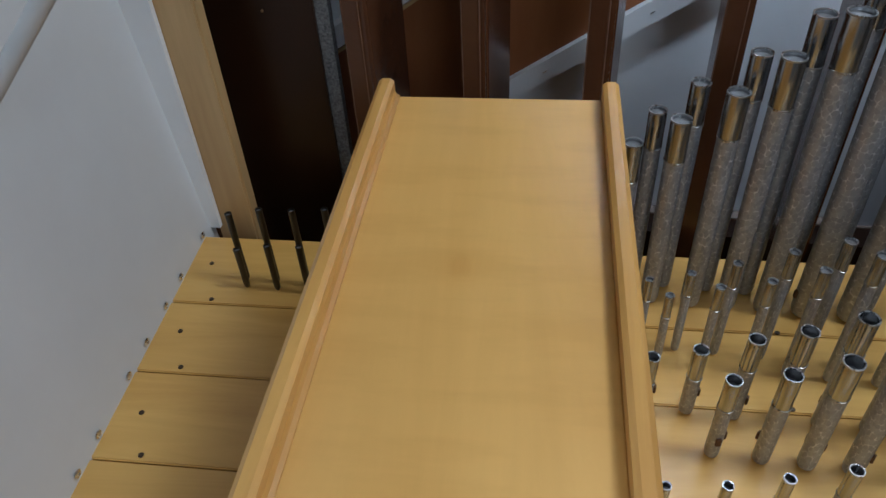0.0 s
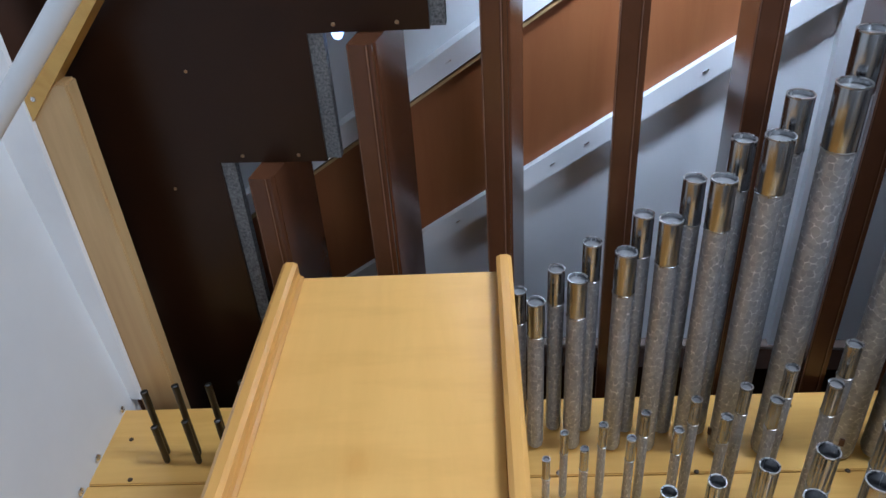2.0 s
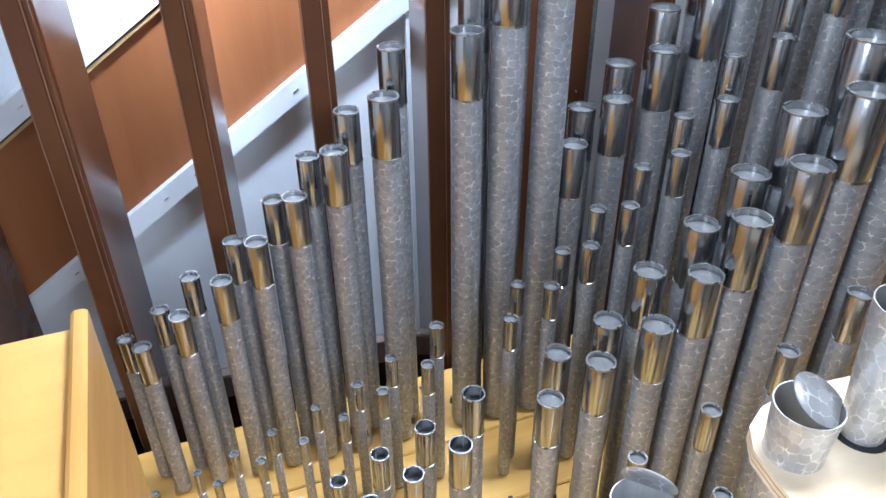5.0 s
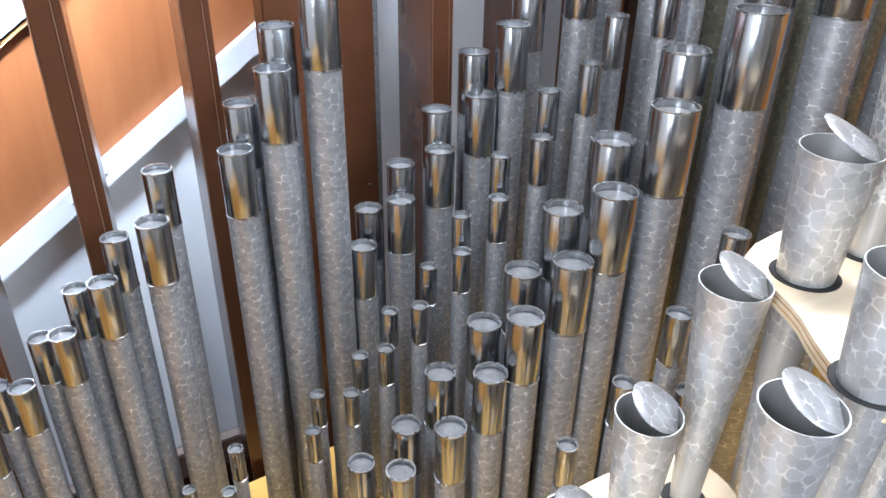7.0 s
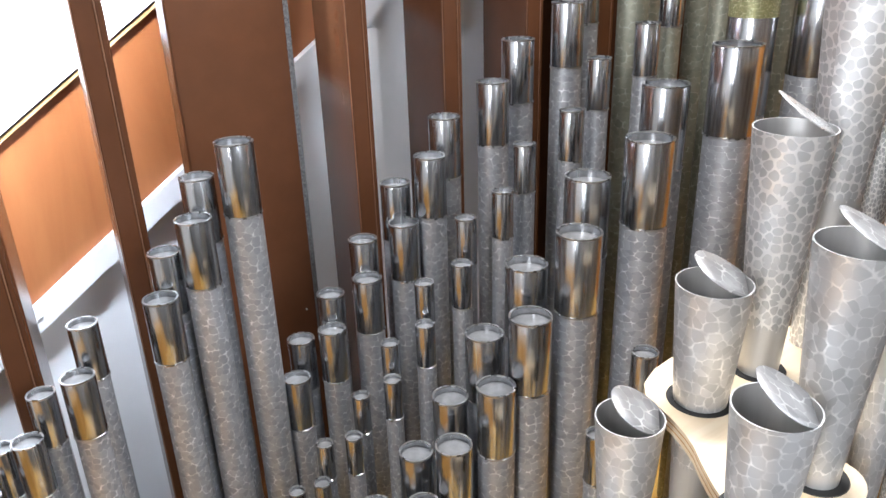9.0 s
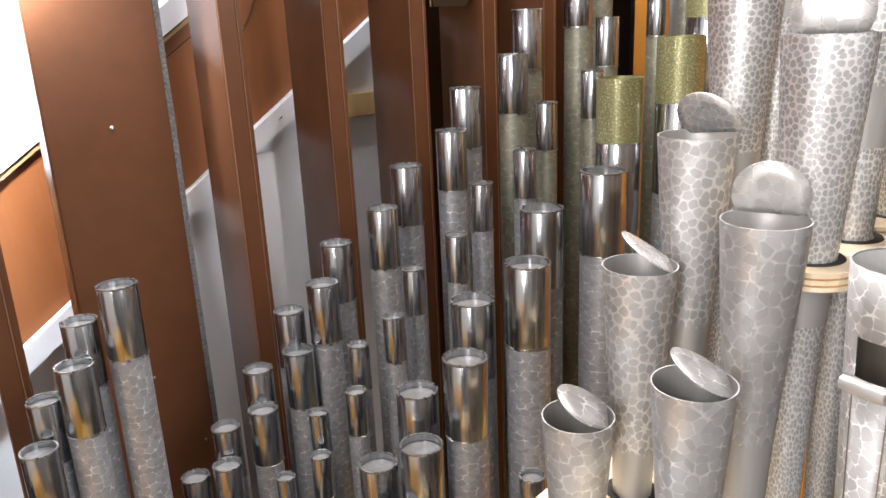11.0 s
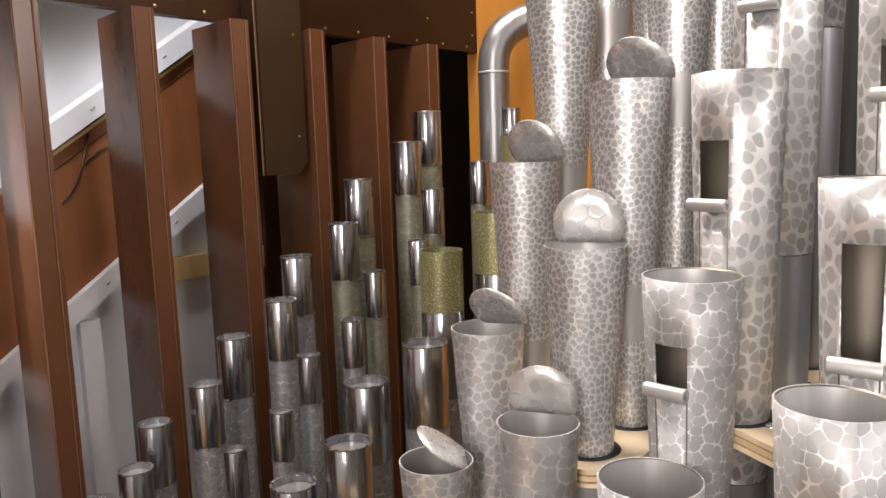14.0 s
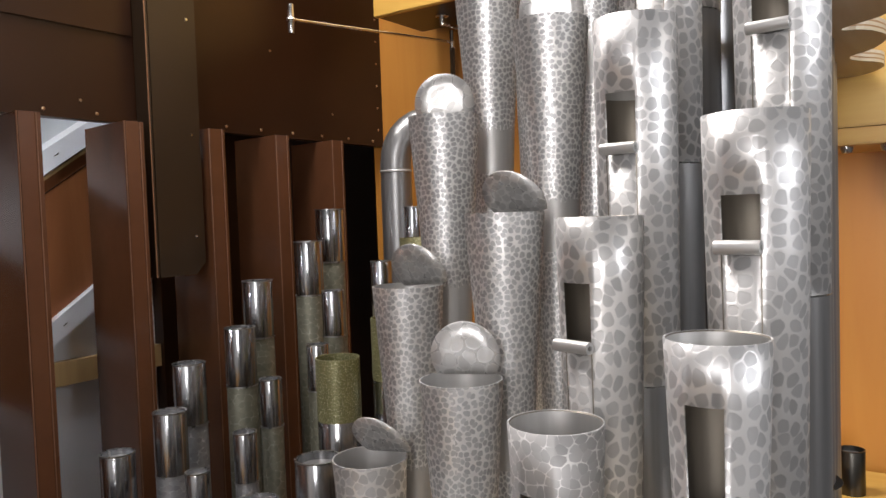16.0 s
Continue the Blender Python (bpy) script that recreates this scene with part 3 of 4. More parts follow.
def flue_pipe(x, y, top, r, label, group, body=None, sleeve=None, lean=0.0, base=CHEST):
    """A cylindrical pipe with a polished sleeve round its top and a recessed cap."""
    h = top - base
    s = min(0.02 + 2.9 * r, h * 0.5)
    rb = r * 0.975
    e = root("organ_pipe", pose(x, y, base, 0, lean, random.uniform(0, 360)), label, "organ pipe", group)
    bm = lathe([(rb * 0.35, 0.0), (rb * 0.9, 0.004), (rb, 0.010), (rb, h - s + 0.004)], 28)
    part("pipe_body", bm, body or M_SPOT_FINE, e, "", True)
    sl, ri = sleeve_mesh(r, s, sleeve or M_SLEEVE, e, h)
    part("rim", lathe([(r + 0.0003, -0.0012), (r + 0.0003, 0.0004), (ri - 0.0002, 0.0004), (ri - 0.0002, -0.0012)], 28), M_RIM if sleeve is not M_OLD else M_OLD, e, "bright cut rim", True, pose(0, 0, h))
    if sleeve is not M_OLD:
        part("bead", lathe([(rb, -0.0012), (r + 0.0006, -0.0008), (r + 0.0006, 0.0008), (rb, 0.0012)], 28), M_RIM, e, "bright lower edge of the sleeve", True, pose(0, 0, h - s))
    part("cap", lathe([(ri, 0), (ri * 0.5, 0.0005), (0, 0.0005)], 20), M_CAP, e, "grey recessed cap", False, pose(0, 0, h - 0.0015 - (1.3 if y < 0.6 and x < 0.4 else 0.3) * r))
    if h < 0.6 and (0.5 < y < 0.6 or (y > 0.75 and 0.015 < r)):
        for q in (-1, 1):
            part("ear", boxed((rb * 0.93, -0.003, 0.030), (rb + 0.0028, 0.003, 0.042), 0.0008), M_EAR, e, "small brown ear beside the mouth", False, pose(0, 0, 0, 0, 0, 90 + q * 48))
    return e


def row(y, items, label, group, body=None):
    for x, top, r in items:
        flue_pipe(x, y, top, r, label, group, M_SPOT_OLIVE if x > 1.02 else body)


A_LABEL = "grey spotted metal organ pipe with polished sleeve on the windchest"
row(0.77, ((0.002, 0.237, 0.0108), (0.050, 0.271, 0.0118), (0.103, 0.308, 0.0124), (0.148, 0.351, 0.0129), (0.197, 0.400, 0.0138), (0.245, 0.448, 0.0151), (0.303, 0.502, 0.0168),
           (0.397, 0.562, 0.0182), (0.444, 0.640, 0.0190), (0.498, 0.713, 0.0203)), A_LABEL, "back rank of organ pipes")
row(0.802, ((-0.019, 0.229, 0.0098), (0.027, 0.262, 0.0104), (0.068, 0.300, 0.0111), (0.124, 0.338, 0.0118), (0.175, 0.383, 0.0124), (0.220, 0.430, 0.0132), (0.268, 0.478, 0.0142), (0.322, 0.543, 0.0152),
            (0.416, 0.599, 0.0176), (0.463, 0.674, 0.0184)), A_LABEL, "back rank of organ pipes")
row(0.77, ((0.534, 0.410, 0.0168), (0.587, 0.460, 0.0172), (0.641, 0.514, 0.0181), (0.697, 0.574, 0.0190), (0.739, 0.652, 0.0198), (0.838, 0.730, 0.0206), (0.962, 0.816, 0.0215), (1.084, 0.910, 0.0220), (1.229, 1.027, 0.0224)), A_LABEL, "back rank of organ pipes")
row(0.802, ((0.558, 0.441, 0.0170), (0.604, 0.491, 0.0174), (0.655, 0.552, 0.0182), (0.706, 0.616, 0.0190), (0.784, 0.688, 0.0204), (0.905, 0.772, 0.0216), (1.019, 0.867, 0.0224), (1.149, 0.971, 0.0230), (1.315, 1.078, 0.0240)), A_LABEL, "back rank of organ pipes")
B_LABEL = "slender grey metal organ pipe with polished sleeve"
row(0.684, ((-0.015, 0.089, 0.0048), (0.035, 0.106, 0.0049), (0.080, 0.121, 0.0052), (0.127, 0.142, 0.0056), (0.181, 0.165, 0.0061), (0.232, 0.186, 0.0067), (0.275, 0.215, 0.0073), (0.331, 0.249, 0.0084),
            (0.431, 0.285, 0.0086), (0.486, 0.320, 0.0094), (0.526, 0.369, 0.0098), (0.577, 0.414, 0.0102), (0.620, 0.469, 0.0110), (0.670, 0.532, 0.0116), (0.731, 0.598, 0.0126), (0.819, 0.671, 0.0136), (0.936, 0.758, 0.0148),
            (1.060, 0.848, 0.0152), (1.189, 0.955, 0.0164), (1.396, 1.078, 0.0170)), B_LABEL, "slender rank of organ pipes")
row(0.660, ((0.013, 0.087, 0.0048), (0.057, 0.106, 0.0051), (0.109, 0.126, 0.0054), (0.160, 0.141, 0.0057), (0.209, 0.163, 0.0063), (0.257, 0.190, 0.0069), (0.312, 0.215, 0.0078), (0.414, 0.257, 0.0083),
            (0.463, 0.292, 0.0088), (0.508, 0.338, 0.0096), (0.552, 0.382, 0.0100), (0.607, 0.437, 0.0106), (0.654, 0.493, 0.0116), (0.707, 0.555, 0.0122), (0.767, 0.630, 0.0128), (0.870, 0.708, 0.0141), (0.992, 0.796, 0.0150),
            (1.128, 0.886, 0.0156), (1.276, 0.993, 0.0164)), B_LABEL, "slender rank of organ pipes")
C_LABEL = "stopped grey metal organ pipe with polished cap sleeve"
row(0.59, ((0.040, 0.078, 0.0077), (0.088, 0.097, 0.0084), (0.140, 0.122, 0.0088), (0.187, 0.141, 0.0094), (0.235, 0.167, 0.0102), (0.287, 0.191, 0.0113), (0.343, 0.224, 0.0126), (0.441, 0.255, 0.0147)), C_LABEL, "stopped rank of organ pipes")
row(0.575, ((0.489, 0.300, 0.0158), (0.530, 0.355, 0.0166), (0.583, 0.401, 0.0180), (0.629, 0.452, 0.0193), (0.675, 0.513, 0.0206), (0.732, 0.578, 0.0229), (0.817, 0.659, 0.0249), (0.932, 0.743, 0.0262)), C_LABEL, "stopped rank of organ pipes")
row(0.535, ((0.112, 0.118, 0.0083), (0.164, 0.135, 0.0094), (0.211, 0.162, 0.0102), (0.258, 0.188, 0.0110), (0.309, 0.214, 0.0124), (0.407, 0.248, 0.0139), (0.461, 0.284, 0.0154)), C_LABEL, "stopped rank of organ pipes")
row(0.525, ((0.514, 0.326, 0.0164), (0.559, 0.378, 0.0174), (0.598, 0.434, 0.0188), (0.652, 0.482, 0.0202), (0.696, 0.548, 0.0221), (0.759, 0.624, 0.0236), (0.854, 0.705, 0.0256), (0.983, 0.786, 0.0272)), C_LABEL, "stopped rank of organ pipes")
row(0.42, ((0.045, 0.096, 0.0047), (0.097, 0.109, 0.0051), (0.144, 0.132, 0.0055), (0.191, 0.156, 0.0061), (0.240, 0.180, 0.0064), (0.290, 0.212, 0.0067), (0.336, 0.246, 0.0071), (0.438, 0.273, 0.0085), (0.507, 0.311, 0.0091), (0.575, 0.362, 0.0098), (0.635, 0.411, 0.0104), (0.692, 0.469, 0.0118), (0.748, 0.538, 0.0126)), B_LABEL, "front slender rank of organ pipes")
row(0.39, ((0.517, 0.226, 0.0088), (0.69, 0.40, 0.0118)), B_LABEL, "front slender rank of organ pipes")

# small treble pipes beside the side board
for x, top in ((-0.513, 0.109), (-0.467, 0.121), (-0.421, 0.124), (-0.375, 0.130)):
    flue_pipe(x, 0.737, top, 0.0046, "tiny dark metal treble pipe", "treble pipes", M_OLD, M_OLD)
    flue_pipe(x + 0.006, 0.722, top - 0.05, 0.0046, "tiny dark metal treble pipe", "treble pipes", M_OLD, M_OLD)


def green_pipe(x, y, top, r):
    e = root("organ_pipe", pose(x, y, CHEST), "tall organ pipe with greenish gold upper end above a polished band", "organ pipe", "greenish pipes")
    h = top - CHEST
    part("pipe_body", lathe([(r * 0.4, 0), (r * 0.95, 0.01), (r * 0.95, h - 0.1)], 28), M_SPOT_FINE, e, "", True)
    sleeve_mesh(r * 0.99, 0.12, M_SLEEVE, e, h - 0.075)
    part("green_end", lathe([(r, -0.08), (r, 0), (r * 0.95, 0), (r * 0.95, -0.079)], 28), M_GREEN, e, "greenish gold spotted metal end", True, pose(0, 0, h))
    return e


green_pipe(1.076, 0.575, 0.883, 0.0285)
green_pipe(1.13, 0.525, 0.93, 0.029)
green_pipe(1.245, 0.56, 1.03, 0.030)


def reed_pipe(x, y, top, r, hinge, tilt, material, flap_m=None):
    """An inverted cone with a rounded tuning flap bent up from its rim; hinge: degrees of the flap's side, tilt: its lean over the mouth."""
    h = top - CHEST
    e = root("reed_pipe", pose(x, y, CHEST, 0, 0, hinge), "conical spotted metal reed pipe with bent tuning flap", "reed pipe", "flapped reed pipes")
    flare = ((0.0, 0.0), (0.05, 0.0034), (0.10, 0.0072), (0.16, 0.0112), (0.22, 0.0145), (0.32, 0.0172), (0.5, 0.020), (0.8, 0.022))
    prof = [(max(0.0075, r - q), h - d) for d, q in flare if d < h - 0.03][::-1]
    part("resonator", lathe([(prof[0][0] * 0.8, 0.0)] + prof + [(r - 0.0010, h)], 40), material, e, "", True)
    part("resonator_lining", lathe([(r - 0.0011, h - 0.0002), (r - 0.0045, h - 0.05), (r - 0.0082, h - 0.10), (max(0.004, r - 0.013), h - 0.2)], 32), M_INSIDE, e, "dull grey inner wall", True)
    # the flap, a larger disc where it bends far over the mouth: a disc with one straight end at the hinge, slightly curved
    bm = bmesh.new()
    far_over = tilt > 45
    q, n = r * (0.89 if far_over else 0.87), 30
    low = 0.75 if far_over else 0.55
    half = math.acos(-low)
    outline = [(q * math.sin(-half + 2 * half * k / (n - 1)), low * q + q * math.cos(-half + 2 * half * k / (n - 1))) for k in range(n)]
    centre = bm.verts.new((0, 0, low * q))
    mid = [bm.verts.new((-0.10 * r * (1 - (v / ((1 + low) * q)) ** 2) * 0.6, u * 0.55, low * q + (v - low * q) * 0.55)) for u, v in outline]
    rim = [bm.verts.new((0.14 * r * (v / ((1 + low) * q) - 0.5) ** 2 - 0.03 * r, u, v)) for u, v in outline]
    for k in range(n):
        l = (k + 1) % n
        bm.faces.new((centre, mid[k], mid[l]))
        bm.faces.new((mid[k], rim[k], rim[l], mid[l]))
    flap = part("flap", bm, flap_m or (M_FLAP_REED if material is M_SPOT_REED else M_FLAP_DOT), e, "rounded tuning flap bent up from the rim", True,
                pose(r * (0.79 if far_over else 0.70), 0, h - 0.001, 0, -tilt - (4 if far_over else 0), 0) @ pose(0, 0, 0, 0, 0, -3 if far_over else 10 if tilt > 25 else 0))
    sol = flap.modifiers.new("sheet", "SOLIDIFY")
    sol.thickness = 0.0009
    return e


for k, (x, top, r, hinge, tilt) in enumerate(((0.362, 0.377, 0.0225, 45, 22), (0.482, 0.432, 0.0238, -45, 58), (0.542, 0.503, 0.024, -45, 58), (0.603, 0.592, 0.0246, -45, 58), (0.681, 0.674, 0.0272, -48, 58), (0.752, 0.775, 0.0288, -45, 52),
                                              (0.822, 0.866, 0.0305, -8, 36), (0.881, 1.000, 0.031, -8, 30), (0.945, 1.151, 0.0330, 30, 8), (1.032, 1.30, 0.0345, 35, 5), (1.13, 1.45, 0.036, 40, 5))):
    reed_pipe(x, 0.309, top, r, hinge, tilt, M_SPOT_REED if k < 5 else M_SPOT_NET if k < 7 else M_SPOT_DOT, M_FLAP_LIT if k > 7 else None)
for k, (x, top, r, hinge, tilt) in enumerate(((0.475, 0.515, 0.023, -45, 55), (0.542, 0.587, 0.024, -45, 60), (0.609, 0.655, 0.0253, -45, 55), (0.670, 0.741, 0.0262, -48, 58), (0.743, 0.830, 0.0280, 20, 15), (0.808, 0.942, 0.0300, 22, 8), (0.877, 1.060, 0.0315, -14, 40), (0.968, 1.225, 0.0334, 22, 8), (1.06, 1.38, 0.035, 30, 8), (1.16, 1.52, 0.036, 30, 8))):
    reed_pipe(x, 0.209, top, r, hinge, tilt, M_SPOT_REED if k < 5 else M_SPOT_DOT, M_FLAP_LIT if k in (4, 5, 7) else None)


def taper_of(top):
    """The longer the pipe, the less it narrows downwards."""
    return min(0.046, max(0.012, 0.044 - 0.15 * (top - 0.936)))


def slotted_pipe(x, y, top, r, slot_w, slot_h, slot_drop, face, skin):
    """A wide tube, narrowing downwards, with a cut window and the metal rolled down below it; face: degrees of the window's direction."""
    h = top - CHEST
    taper = taper_of(top)
    e = root("slotted_pipe", pose(x, y, CHEST, 0, 0, face), "wide spotted metal pipe with cut tuning window and rolled tongue", "organ pipe", "slotted pipes")
    seg = 48
    half = max(1, round(slot_w / r / (2 * math.pi / seg) / 2))
    body = 0.265
    levels = [h - body, h - slot_drop - slot_h, h - slot_drop, h]
    bm = bmesh.new()
    rads = [r - taper * (h - z) for z in levels]
    rings = [[bm.verts.new((q * math.cos(2 * math.pi * k / seg), q * math.sin(2 * math.pi * k / seg), z)) for k in range(seg)] for q, z in zip(rads, levels)]
    for lv in range(3):
        for k in range(seg):
            kk = (k + seg // 2) % seg - seg // 2
            if lv == 1 and -half <= kk < half:
                continue
            a, b = rings[lv], rings[lv + 1]
            bm.faces.new((a[k], a[(k + 1) % seg], b[(k + 1) % seg], b[k]))
    part("tube_lining", lathe([(r - 0.0014, h - 0.0008), (r - taper * slot_drop - 0.0016, h - slot_drop + 0.001)], 40), M_INSIDE, e, "dull grey inner wall", True)
    tube = part("tube", bm, skin, e, "", True, None, False)
    sol = tube.modifiers.new("wall", "SOLIDIFY")
    # below the paler lining the same inner wall gets the shaded colour
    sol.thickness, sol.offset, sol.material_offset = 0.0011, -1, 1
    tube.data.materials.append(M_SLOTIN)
    part("scroll", lathe([(0.0018, -slot_w * 0.56 + 0.003), (0.0018, -slot_w * 0.57), (0.0040, -slot_w * 0.57), (0.0042, -slot_w * 0.5), (0.0042, slot_w * 0.5), (0.0040, slot_w * 0.57), (0.0018, slot_w * 0.57), (0.0018, slot_w * 0.56 - 0.003)], 16), M_INSIDE, e, "rolled metal tongue below the window", True,
         pose(r + 0.002, 0, h - slot_drop - slot_h - 0.002, 90, 0, 0))
    foot = rads[0]
    part("seam_bead", lathe([(foot - 0.0006, -0.001), (foot + 0.0006, 0), (foot - 0.0006, 0.001)], 32), M_RIM, e, "soldered seam", True, pose(0, 0, h - body))
    part("stem", lathe([(foot * 0.5, 0), (foot * 0.95, 0.02), (foot - 0.0004, h - body)], 32), M_ZINC, e, "plain grey zinc stem", True)
    # the tongue's cut edges run on below the roll
    low, high = h - slot_drop - slot_h - 0.09, h - slot_drop - slot_h - 0.006
    for q in (-1, 1):
        ang = q * half * 2 * math.pi / seg
        bm = bmesh.new()
        ring = []
        for z in (low, high):
            rr = r - taper * (h - z)
            for rad, side in ((rr - 0.0008, -0.0004), (rr + 0.0004, -0.0004), (rr + 0.0004, 0.0004), (rr - 0.0008, 0.0004)):
                ring.append(bm.verts.new((rad * math.cos(ang) - side * math.sin(ang), rad * math.sin(ang) + side * math.cos(ang), z)))
        for a, b in ((0, 1), (1, 2), (2, 3), (3, 0)):
            bm.faces.new((ring[a], ring[b], ring[b + 4], ring[a + 4]))
        bm.faces.new(ring[:4])
        bm.faces.new(ring[4:])
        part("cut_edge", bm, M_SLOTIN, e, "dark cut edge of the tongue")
    return e


SLOTTED = []
for x, top, r, w, sh, drop, face in ((0.702, 0.832, 0.0285, 0.021, 0.023, 0.037, 171), (0.757, 0.936, 0.0285, 0.022, 0.024, 0.037, 175), (0.829, 1.055, 0.0290, 0.024, 0.038, 0.042, 166), (0.904, 1.197, 0.0305, 0.023, 0.038, 0.055, 176),
                                    (0.985, 1.36, 0.032, 0.024, 0.04, 0.055, 176), (1.07, 1.50, 0.034, 0.024, 0.04, 0.06, 176), (1.16, 1.62, 0.036, 0.024, 0.04, 0.06, 176)):
    SLOTTED.append((x, 0.11 + max(0, x - 0.93) * 0.08, top, r))
    slotted_pipe(x, 0.11 + max(0, x - 0.93) * 0.08, top, r, w, sh, drop, face, M_SPOT_CRACK if x < 0.76 else M_SPOT_BIG)
for x, top, r, w, sh, drop, face in ((0.680, 0.900, 0.0255, 0.021, 0.05, 0.045, 178), (0.748, 0.993, 0.0262, 0.021, 0.056, 0.030, 178), (0.841, 1.113, 0.0306, 0.023, 0.028, 0.048, 174), (0.93, 1.262, 0.032, 0.024, 0.034, 0.05, 176),
                                    (1.035, 1.415, 0.0325, 0.024, 0.04, 0.06, 176), (1.165, 1.55, 0.034, 0.024, 0.04, 0.06, 176), (1.30, 1.68, 0.035, 0.024, 0.04, 0.06, 176)):
    SLOTTED.append((x, 0.015 + max(0, x - 0.93) * 0.11, top, r))
    slotted_pipe(x, 0.015 + max(0, x - 0.93) * 0.11, top, r, w, sh, drop, face, M_SPOT_CRACK if x < 0.69 else M_SPOT_BIG)


# ---- rack boards ----
def rack(z, outline, pipes):
    """A thick plywood board with a rounded outline and dark rings, for felt and shaded hole gaps, round the pipes that
    pass it.
    """
    pts = outline
    for _ in range(2):
        pts = [q for a, b in zip(pts, pts[1:] + pts[:1]) for q in ((0.75 * a[0] + 0.25 * b[0], 0.75 * a[1] + 0.25 * b[1]), (0.25 * a[0] + 0.75 * b[0], 0.25 * a[1] + 0.75 * b[1]))]
    cx, cy = sum(p[0] for p in pts) / len(pts), sum(p[1] for p in pts) / len(pts)
    e = root("rack_board", pose(0, 0, z), "pale plywood pipe rack board with rounded lobes", "rack board", "rack boards")
    for k, (hi, lo, m) in enumerate(((0.0, -0.0034, M_PLY), (-0.0034, -0.0050, M_PLYEDGE), (-0.0050, -0.0082, M_PLY), (-0.0082, -0.0098, M_PLYEDGE), (-0.0098, -0.013, M_PLY))):
        q = 1.0 if m is M_PLY else 0.997
        part("ply_layer", extruded([(cx + (a - cx) * q, cy + (b - cy) * q) for a, b in pts], lo, hi), m, e)
    # near-black rings, widened beyond the felt to paint each hole's shaded gap
    for x, y, rad in pipes:
        part("felt_ring", lathe([(rad - 0.002, 0.0004), (rad + 0.0042, 0.0006), (rad + 0.0048, 0.0)], 28), M_DARK, e, "near-black ring for felt and the hole's shaded gap", True, pose(x, y, 0))
    part("post", lathe([(0.006, -z + CHEST), (0.006, -0.013)], 12), M_BEAM, e, "", True, pose(cx + 0.006, cy + 0.045, 0))
    return e


def slot_rings(z, xs):
    """Place and radius, at height z, of the slotted pipes that stand at the given x."""
    return [(x, y, r - taper_of(top) * min(0.265, top - z)) for x, y, top, r in SLOTTED if x in xs]


rack(0.385, [(0.46, 0.36), (0.62, 0.36), (0.648, 0.33), (0.645, 0.285), (0.61, 0.25), (0.575, 0.19), (0.53, 0.165), (0.47, 0.18), (0.45, 0.25)], ((0.542, 0.309, 0.0165), (0.603, 0.309, 0.0132), (0.542, 0.209, 0.0125)))
rack(0.575, [(0.655, 0.362), (0.82, 0.362), (0.845, 0.31), (0.83, 0.235), (0.77, 0.215), (0.73, 0.222), (0.70, 0.215), (0.695, 0.185), (0.66, 0.172), (0.61, 0.176), (0.592, 0.205), (0.61, 0.245), (0.642, 0.29)], ((0.681, 0.309, 0.0204), (0.752, 0.309, 0.0175), (0.609, 0.209, 0.0198), (0.670, 0.209, 0.0165)))
rack(0.79, [(0.87, 0.35), (1.12, 0.36), (1.15, 0.30), (1.14, 0.20), (1.05, 0.215), (0.99, 0.175), (0.93, 0.185), (0.905, 0.215), (0.893, 0.18), (0.84, 0.168), (0.785, 0.172), (0.766, 0.20), (0.79, 0.232), (0.86, 0.25)], ((0.881, 0.309, 0.0191), (0.945, 0.309, 0.0194), (1.032, 0.309, 0.0185), (0.808, 0.209, 0.0203), (0.877, 0.209, 0.0188), (0.968, 0.209, 0.0188)))
rack(0.831, [(0.84, 0.158), (1.15, 0.158), (1.16, 0.06), (1.12, 0.012), (1.08, 0.025), (1.02, 0.005), (0.975, 0.012), (0.925, -0.012), (0.885, 0.005), (0.835, -0.022), (0.79, -0.012), (0.768, 0.02), (0.782, 0.066), (0.808, 0.108), (0.812, 0.14)],
     slot_rings(0.831, (0.829, 0.904, 0.985, 1.07, 0.841, 0.93, 1.035)))
rack(1.226, [(1.01, 0.07), (1.42, 0.12), (1.44, 0.04), (1.40, -0.008), (1.34, -0.022), (1.30, 0.01), (1.27, 0.01), (1.25, -0.015), (1.19, -0.035), (1.14, -0.02), (1.13, 0.005), (1.115, -0.01), (1.09, -0.042), (1.03, -0.045), (1.0, 0.0)],
     slot_rings(1.226, (1.035, 1.165, 1.30)))
rack(0.70, [(1.19, 0.13), (1.45, 0.15), (1.46, 0.06), (1.41, 0.035), (1.36, 0.06), (1.31, 0.028), (1.26, 0.05), (1.21, 0.02), (1.17, 0.06)], slot_rings(0.70, (1.30,)))
screw(0.819, 0.082, 0.831, 0.004, M_STEEL, "z", None, "bright steel screw in the rack board")

# ---- right end: duct, elbow pipe, beams, rod ----
duct = root("duct", pose(1.052, 0.912, 0.981), "olive brown flat painted duct in front of the shutters", "duct")
part("front_panel", extruded([(0.006, 0.965), (0.006, 0), (0.072, 0), (0.090, 0.018), (0.090, 0.965)], 0.0, 0.006, "y"), M_DUCT, duct)
part("side_strip", boxed((0, 0.001, 0), (0.006, 0.032, 0.965), 0.001), M_DUCT, duct)
part("edge_bead", boxed((-0.0004, 0, 0), (0.0016, 0.0009, 0.965)), M_EDGE, duct, "lighter bead painting the edge highlight")
part("channel", extruded([(0.0065, 0.965), (0.0065, 0.001), (0.071, 0.001), (0.089, 0.019), (0.089, 0.965)], 0.0062, 0.032, "y"), M_DUCT, duct)
for zz in (0.06, 0.22, 0.40):
    part("screw_head", lathe([(0.0024, 0), (0.0022, 0.001), (0, 0.0013)], 10), M_STEEL, duct, "", True, pose(0.074, 0, zz, 90, 0, 0))
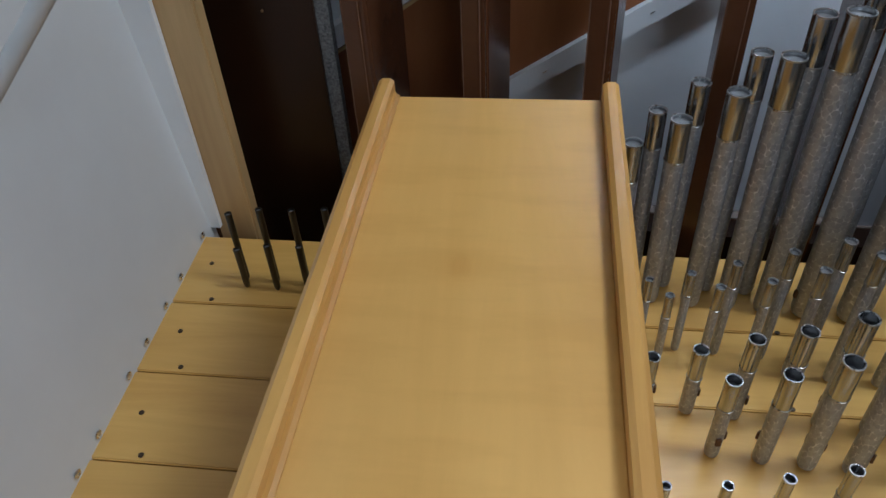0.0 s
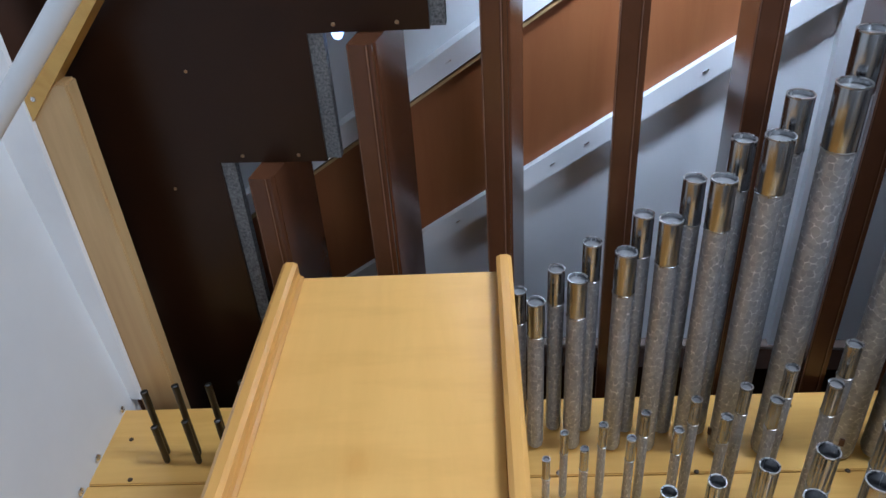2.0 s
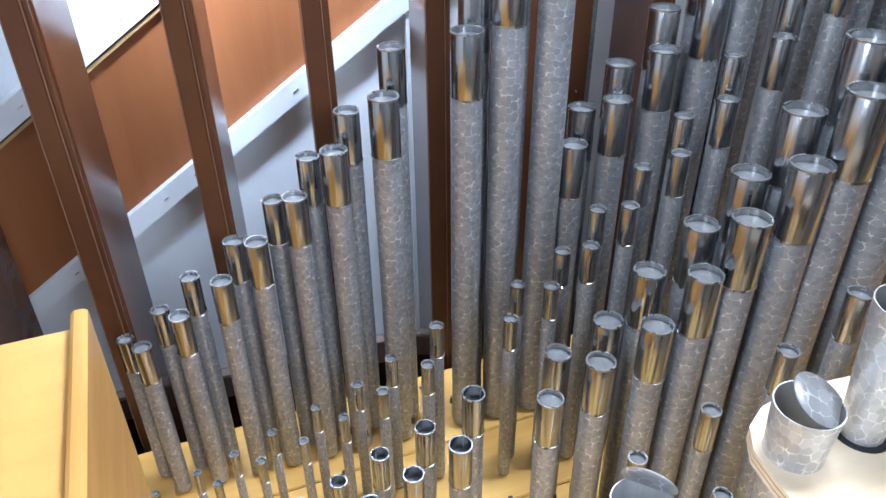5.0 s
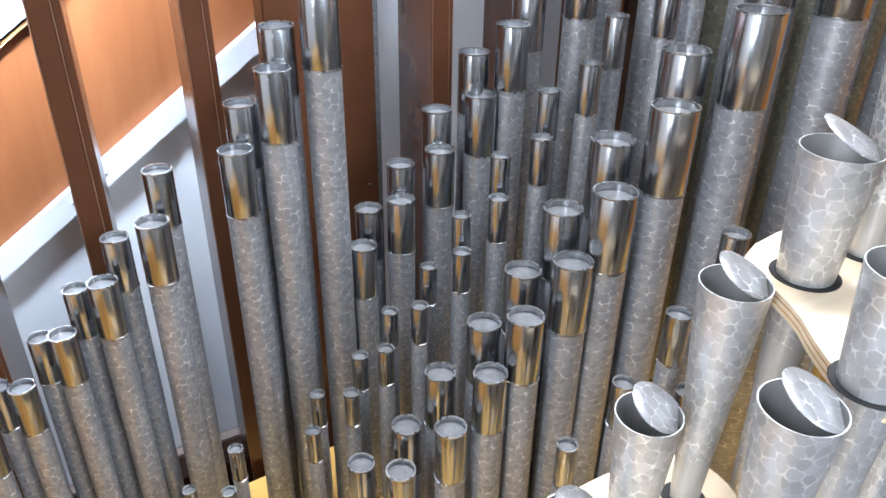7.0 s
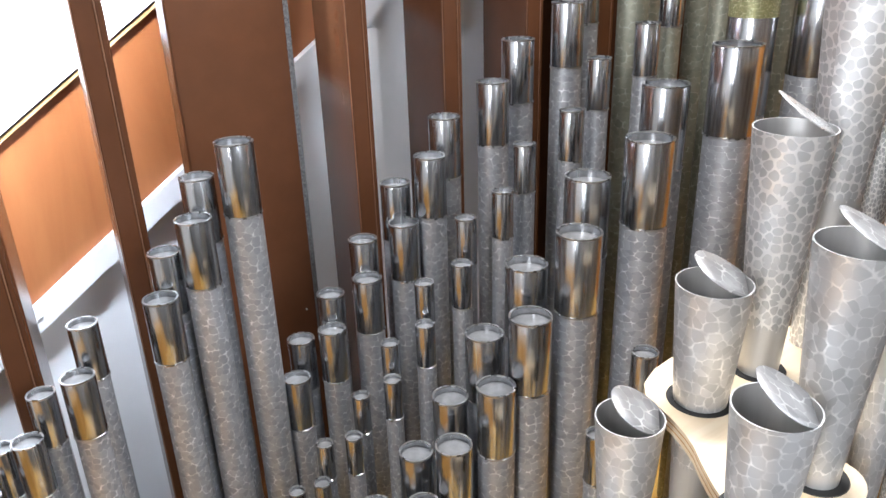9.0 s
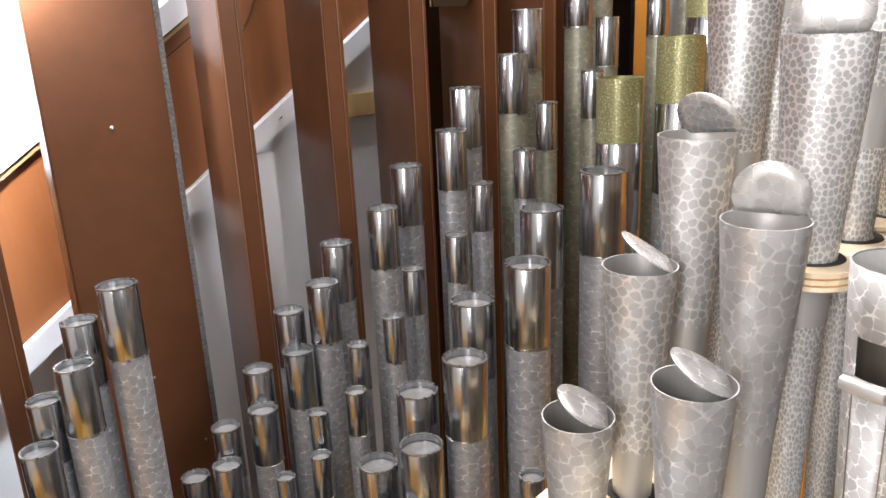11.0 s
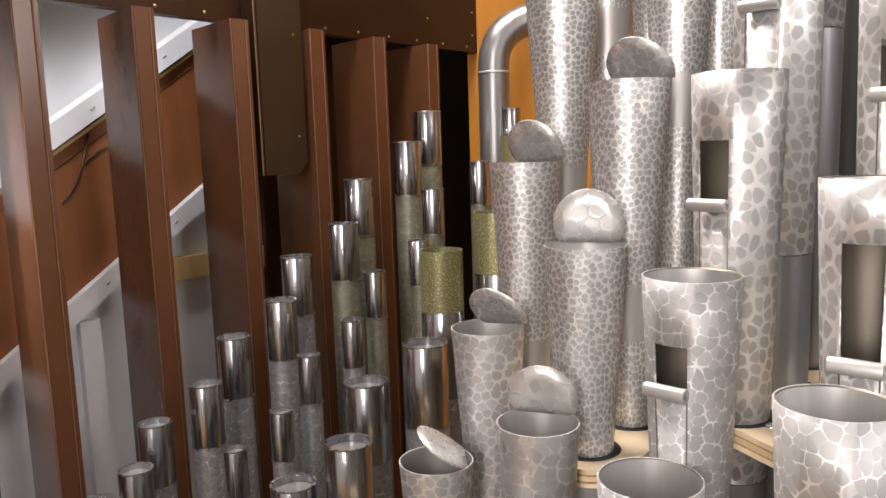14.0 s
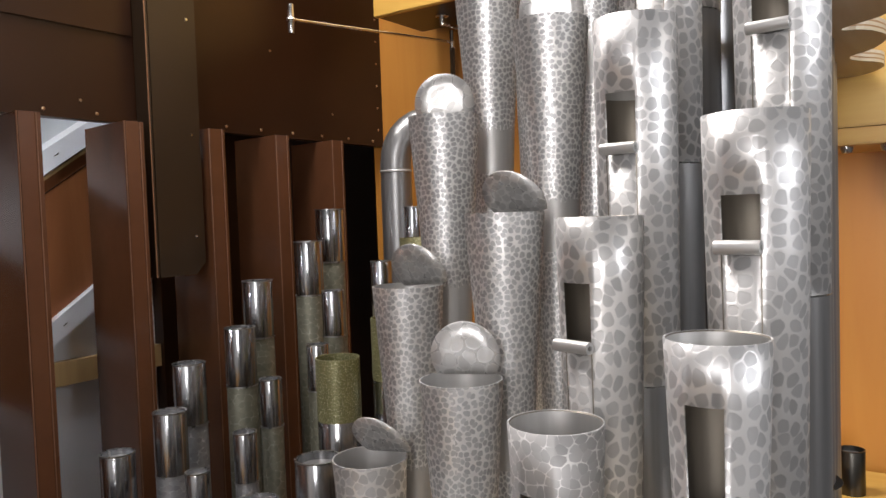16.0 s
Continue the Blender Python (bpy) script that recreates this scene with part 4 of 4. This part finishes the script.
cu = bpy.data.curves.new("elbow_pipe", "CURVE")
cu.dimensions, cu.bevel_depth, cu.bevel_resolution, cu.resolution_u = "3D", 0.027, 6, 10
sp = cu.splines.new("BEZIER")
sp.bezier_points.add(2)
for bp, (co, hl, hr) in zip(sp.bezier_points, (((1.40, 0.72, CHEST), (1.40, 0.72, -0.2), (1.40, 0.72, 0.6)), ((1.40, 0.72, 1.15), (1.40, 0.72, 1.10), (1.40, 0.72, 1.22)), ((1.49, 0.64, 1.235), (1.45, 0.68, 1.235), (1.58, 0.56, 1.235)))):
    bp.co, bp.handle_left, bp.handle_right = co, hl, hr
el = new("elbow_pipe", cu)
cu.materials.append(M_ZINC)
ring = part("solder_ring", lathe([(0.0268, -0.002), (0.0285, -0.001), (0.0285, 0.001), (0.0268, 0.002)], 28), M_INSIDE, el, "soldered joint ring", True, pose(1.40, 0.72, 1.14))
tagged(el, "grey zinc wind conductor pipe with a bent elbow", "wind pipe")
upper = root("wall_cabinet", pose(1.452, 0.80, 1.43), "yellow varnished wooden cabinet high on the end board", "cabinet")
part("body", boxed((0.012, -0.62, 0.0), (0.154, 0.0, 0.5), 0.002), M_DARKBROWN, upper, "dark underside and body")
part("front", boxed((0.0, -0.62, -0.002), (0.0115, 0.0, 0.5), 0.002), M_BEAM, upper, "yellow varnished front")
bracket = root("pivot_bracket", pose(1.53, 0.70, 1.43), "small steel pivot bracket under the cabinet", "bracket")
part("plate", lathe([(0, -0.002), (0.012, -0.002), (0.012, -0.0005), (0, -0.0005)], 20), M_STEEL, bracket, "", True)
part("pin", lathe([(0, -0.018), (0.004, -0.018), (0.005, -0.008), (0.005, -0.0021), (0, -0.0021)], 14), M_STEEL, bracket, "", True)
part("link", boxed((0.004, -0.004, -0.016), (0.066, 0.004, -0.0125), 0.001), M_STEEL, bracket)
low_cab = root("side_cabinet", pose(1.42, 0.062, 1.13), "yellow varnished wooden cabinet on the end board", "cabinet")
part("body", boxed((0.012, -0.24, 0.0), (0.186, 0.0, 0.77), 0.003), M_BEAM, low_cab)
part("door", boxed((0.0, -0.24, 0.022), (0.0115, 0.0, 0.77), 0.002), M_BEAM, low_cab, "yellow varnished cabinet door")
part("bottom_rail", boxed((0.0, -0.24, 0.0), (0.0115, 0.0, 0.0205), 0.002), M_BEAM, low_cab)
for yy in (-0.03, -0.075, -0.13):
    part("foot_bolt", lathe([(0, -0.008), (0.006, -0.008), (0.008, -0.003), (0.008, -0.0005), (0, -0.0005)], 14), M_STEEL, low_cab, "small steel bolt head", True, pose(0.03, yy, 0))
tagged(obj("side_shelf", boxed((1.46, -0.11, 0.645), (1.606, 0.16, 0.665), 0.002), M_BEAM), "pale wooden shelf at the end board", "shelf")
flue_pipe(1.50, 0.036, 0.725, 0.017, "dark old metal pipe standing by the end board", "end pipes", M_OLD, M_OLD)
for y in (0.809, 0.717, 0.660, 0.594, 0.538, 0.451, 0.399, 0.33):
    screw(-0.6175 + (0.855 - y) * 0.0737 + 0.0028, y, CHEST + 0.012, 0.0055, M_STEEL, "x", None, "steel screw head at the foot of the side board")
for x, y in ((-0.579, 0.762), (-0.549, 0.691), (-0.567, 0.628), (-0.539, 0.569), (-0.556, 0.495), (-0.528, 0.439), (0.21, 0.730), (0.40, 0.738), (0.408, 0.619), (0.03, 0.60), (0.21, 0.61)):
    screw(x, y, CHEST, 0.0035, M_DARKSCREW, "z", None, "small dark screw in the chest board")
for x, y in ((0.358, 0.852), (0.361, 0.706), (0.034, 0.722), (0.363, 0.587), (0.59, 0.72)):
    screw(x, y, CHEST, 0.0055, M_STEEL, "z", None, "bright steel screw in the chest board")
# tracker rod with joints
rod = root("tracker_rod", pose(0, 0, 0), "thin steel tracker rod with small joints", "rod")
a, b = Vector((1.163, 0.72, 1.355)), Vector((1.591, 0.72, 1.395))
turn = (b - a).to_track_quat("Z", "Y").to_matrix().to_4x4()
part("rod", lathe([(0.0022, 0), (0.0022, (b - a).length)], 10), M_STEEL, rod, "", True, Matrix.Translation(a) @ turn)
for p in (a, b):
    part("joint", lathe([(0, -0.02), (0.004, -0.02), (0.0045, -0.004), (0.007, 0), (0.0045, 0.004), (0.004, 0.022), (0, 0.022)], 12), M_STEEL, rod, "", True, Matrix.Translation(p))
part("arm", boxed((-0.004, -0.004, -0.06), (0.004, 0.004, 0.0), 0.001), M_DARKSCREW, rod, "dark lever arm", False, Matrix.Translation(b + Vector((0, 0, -0.01))))
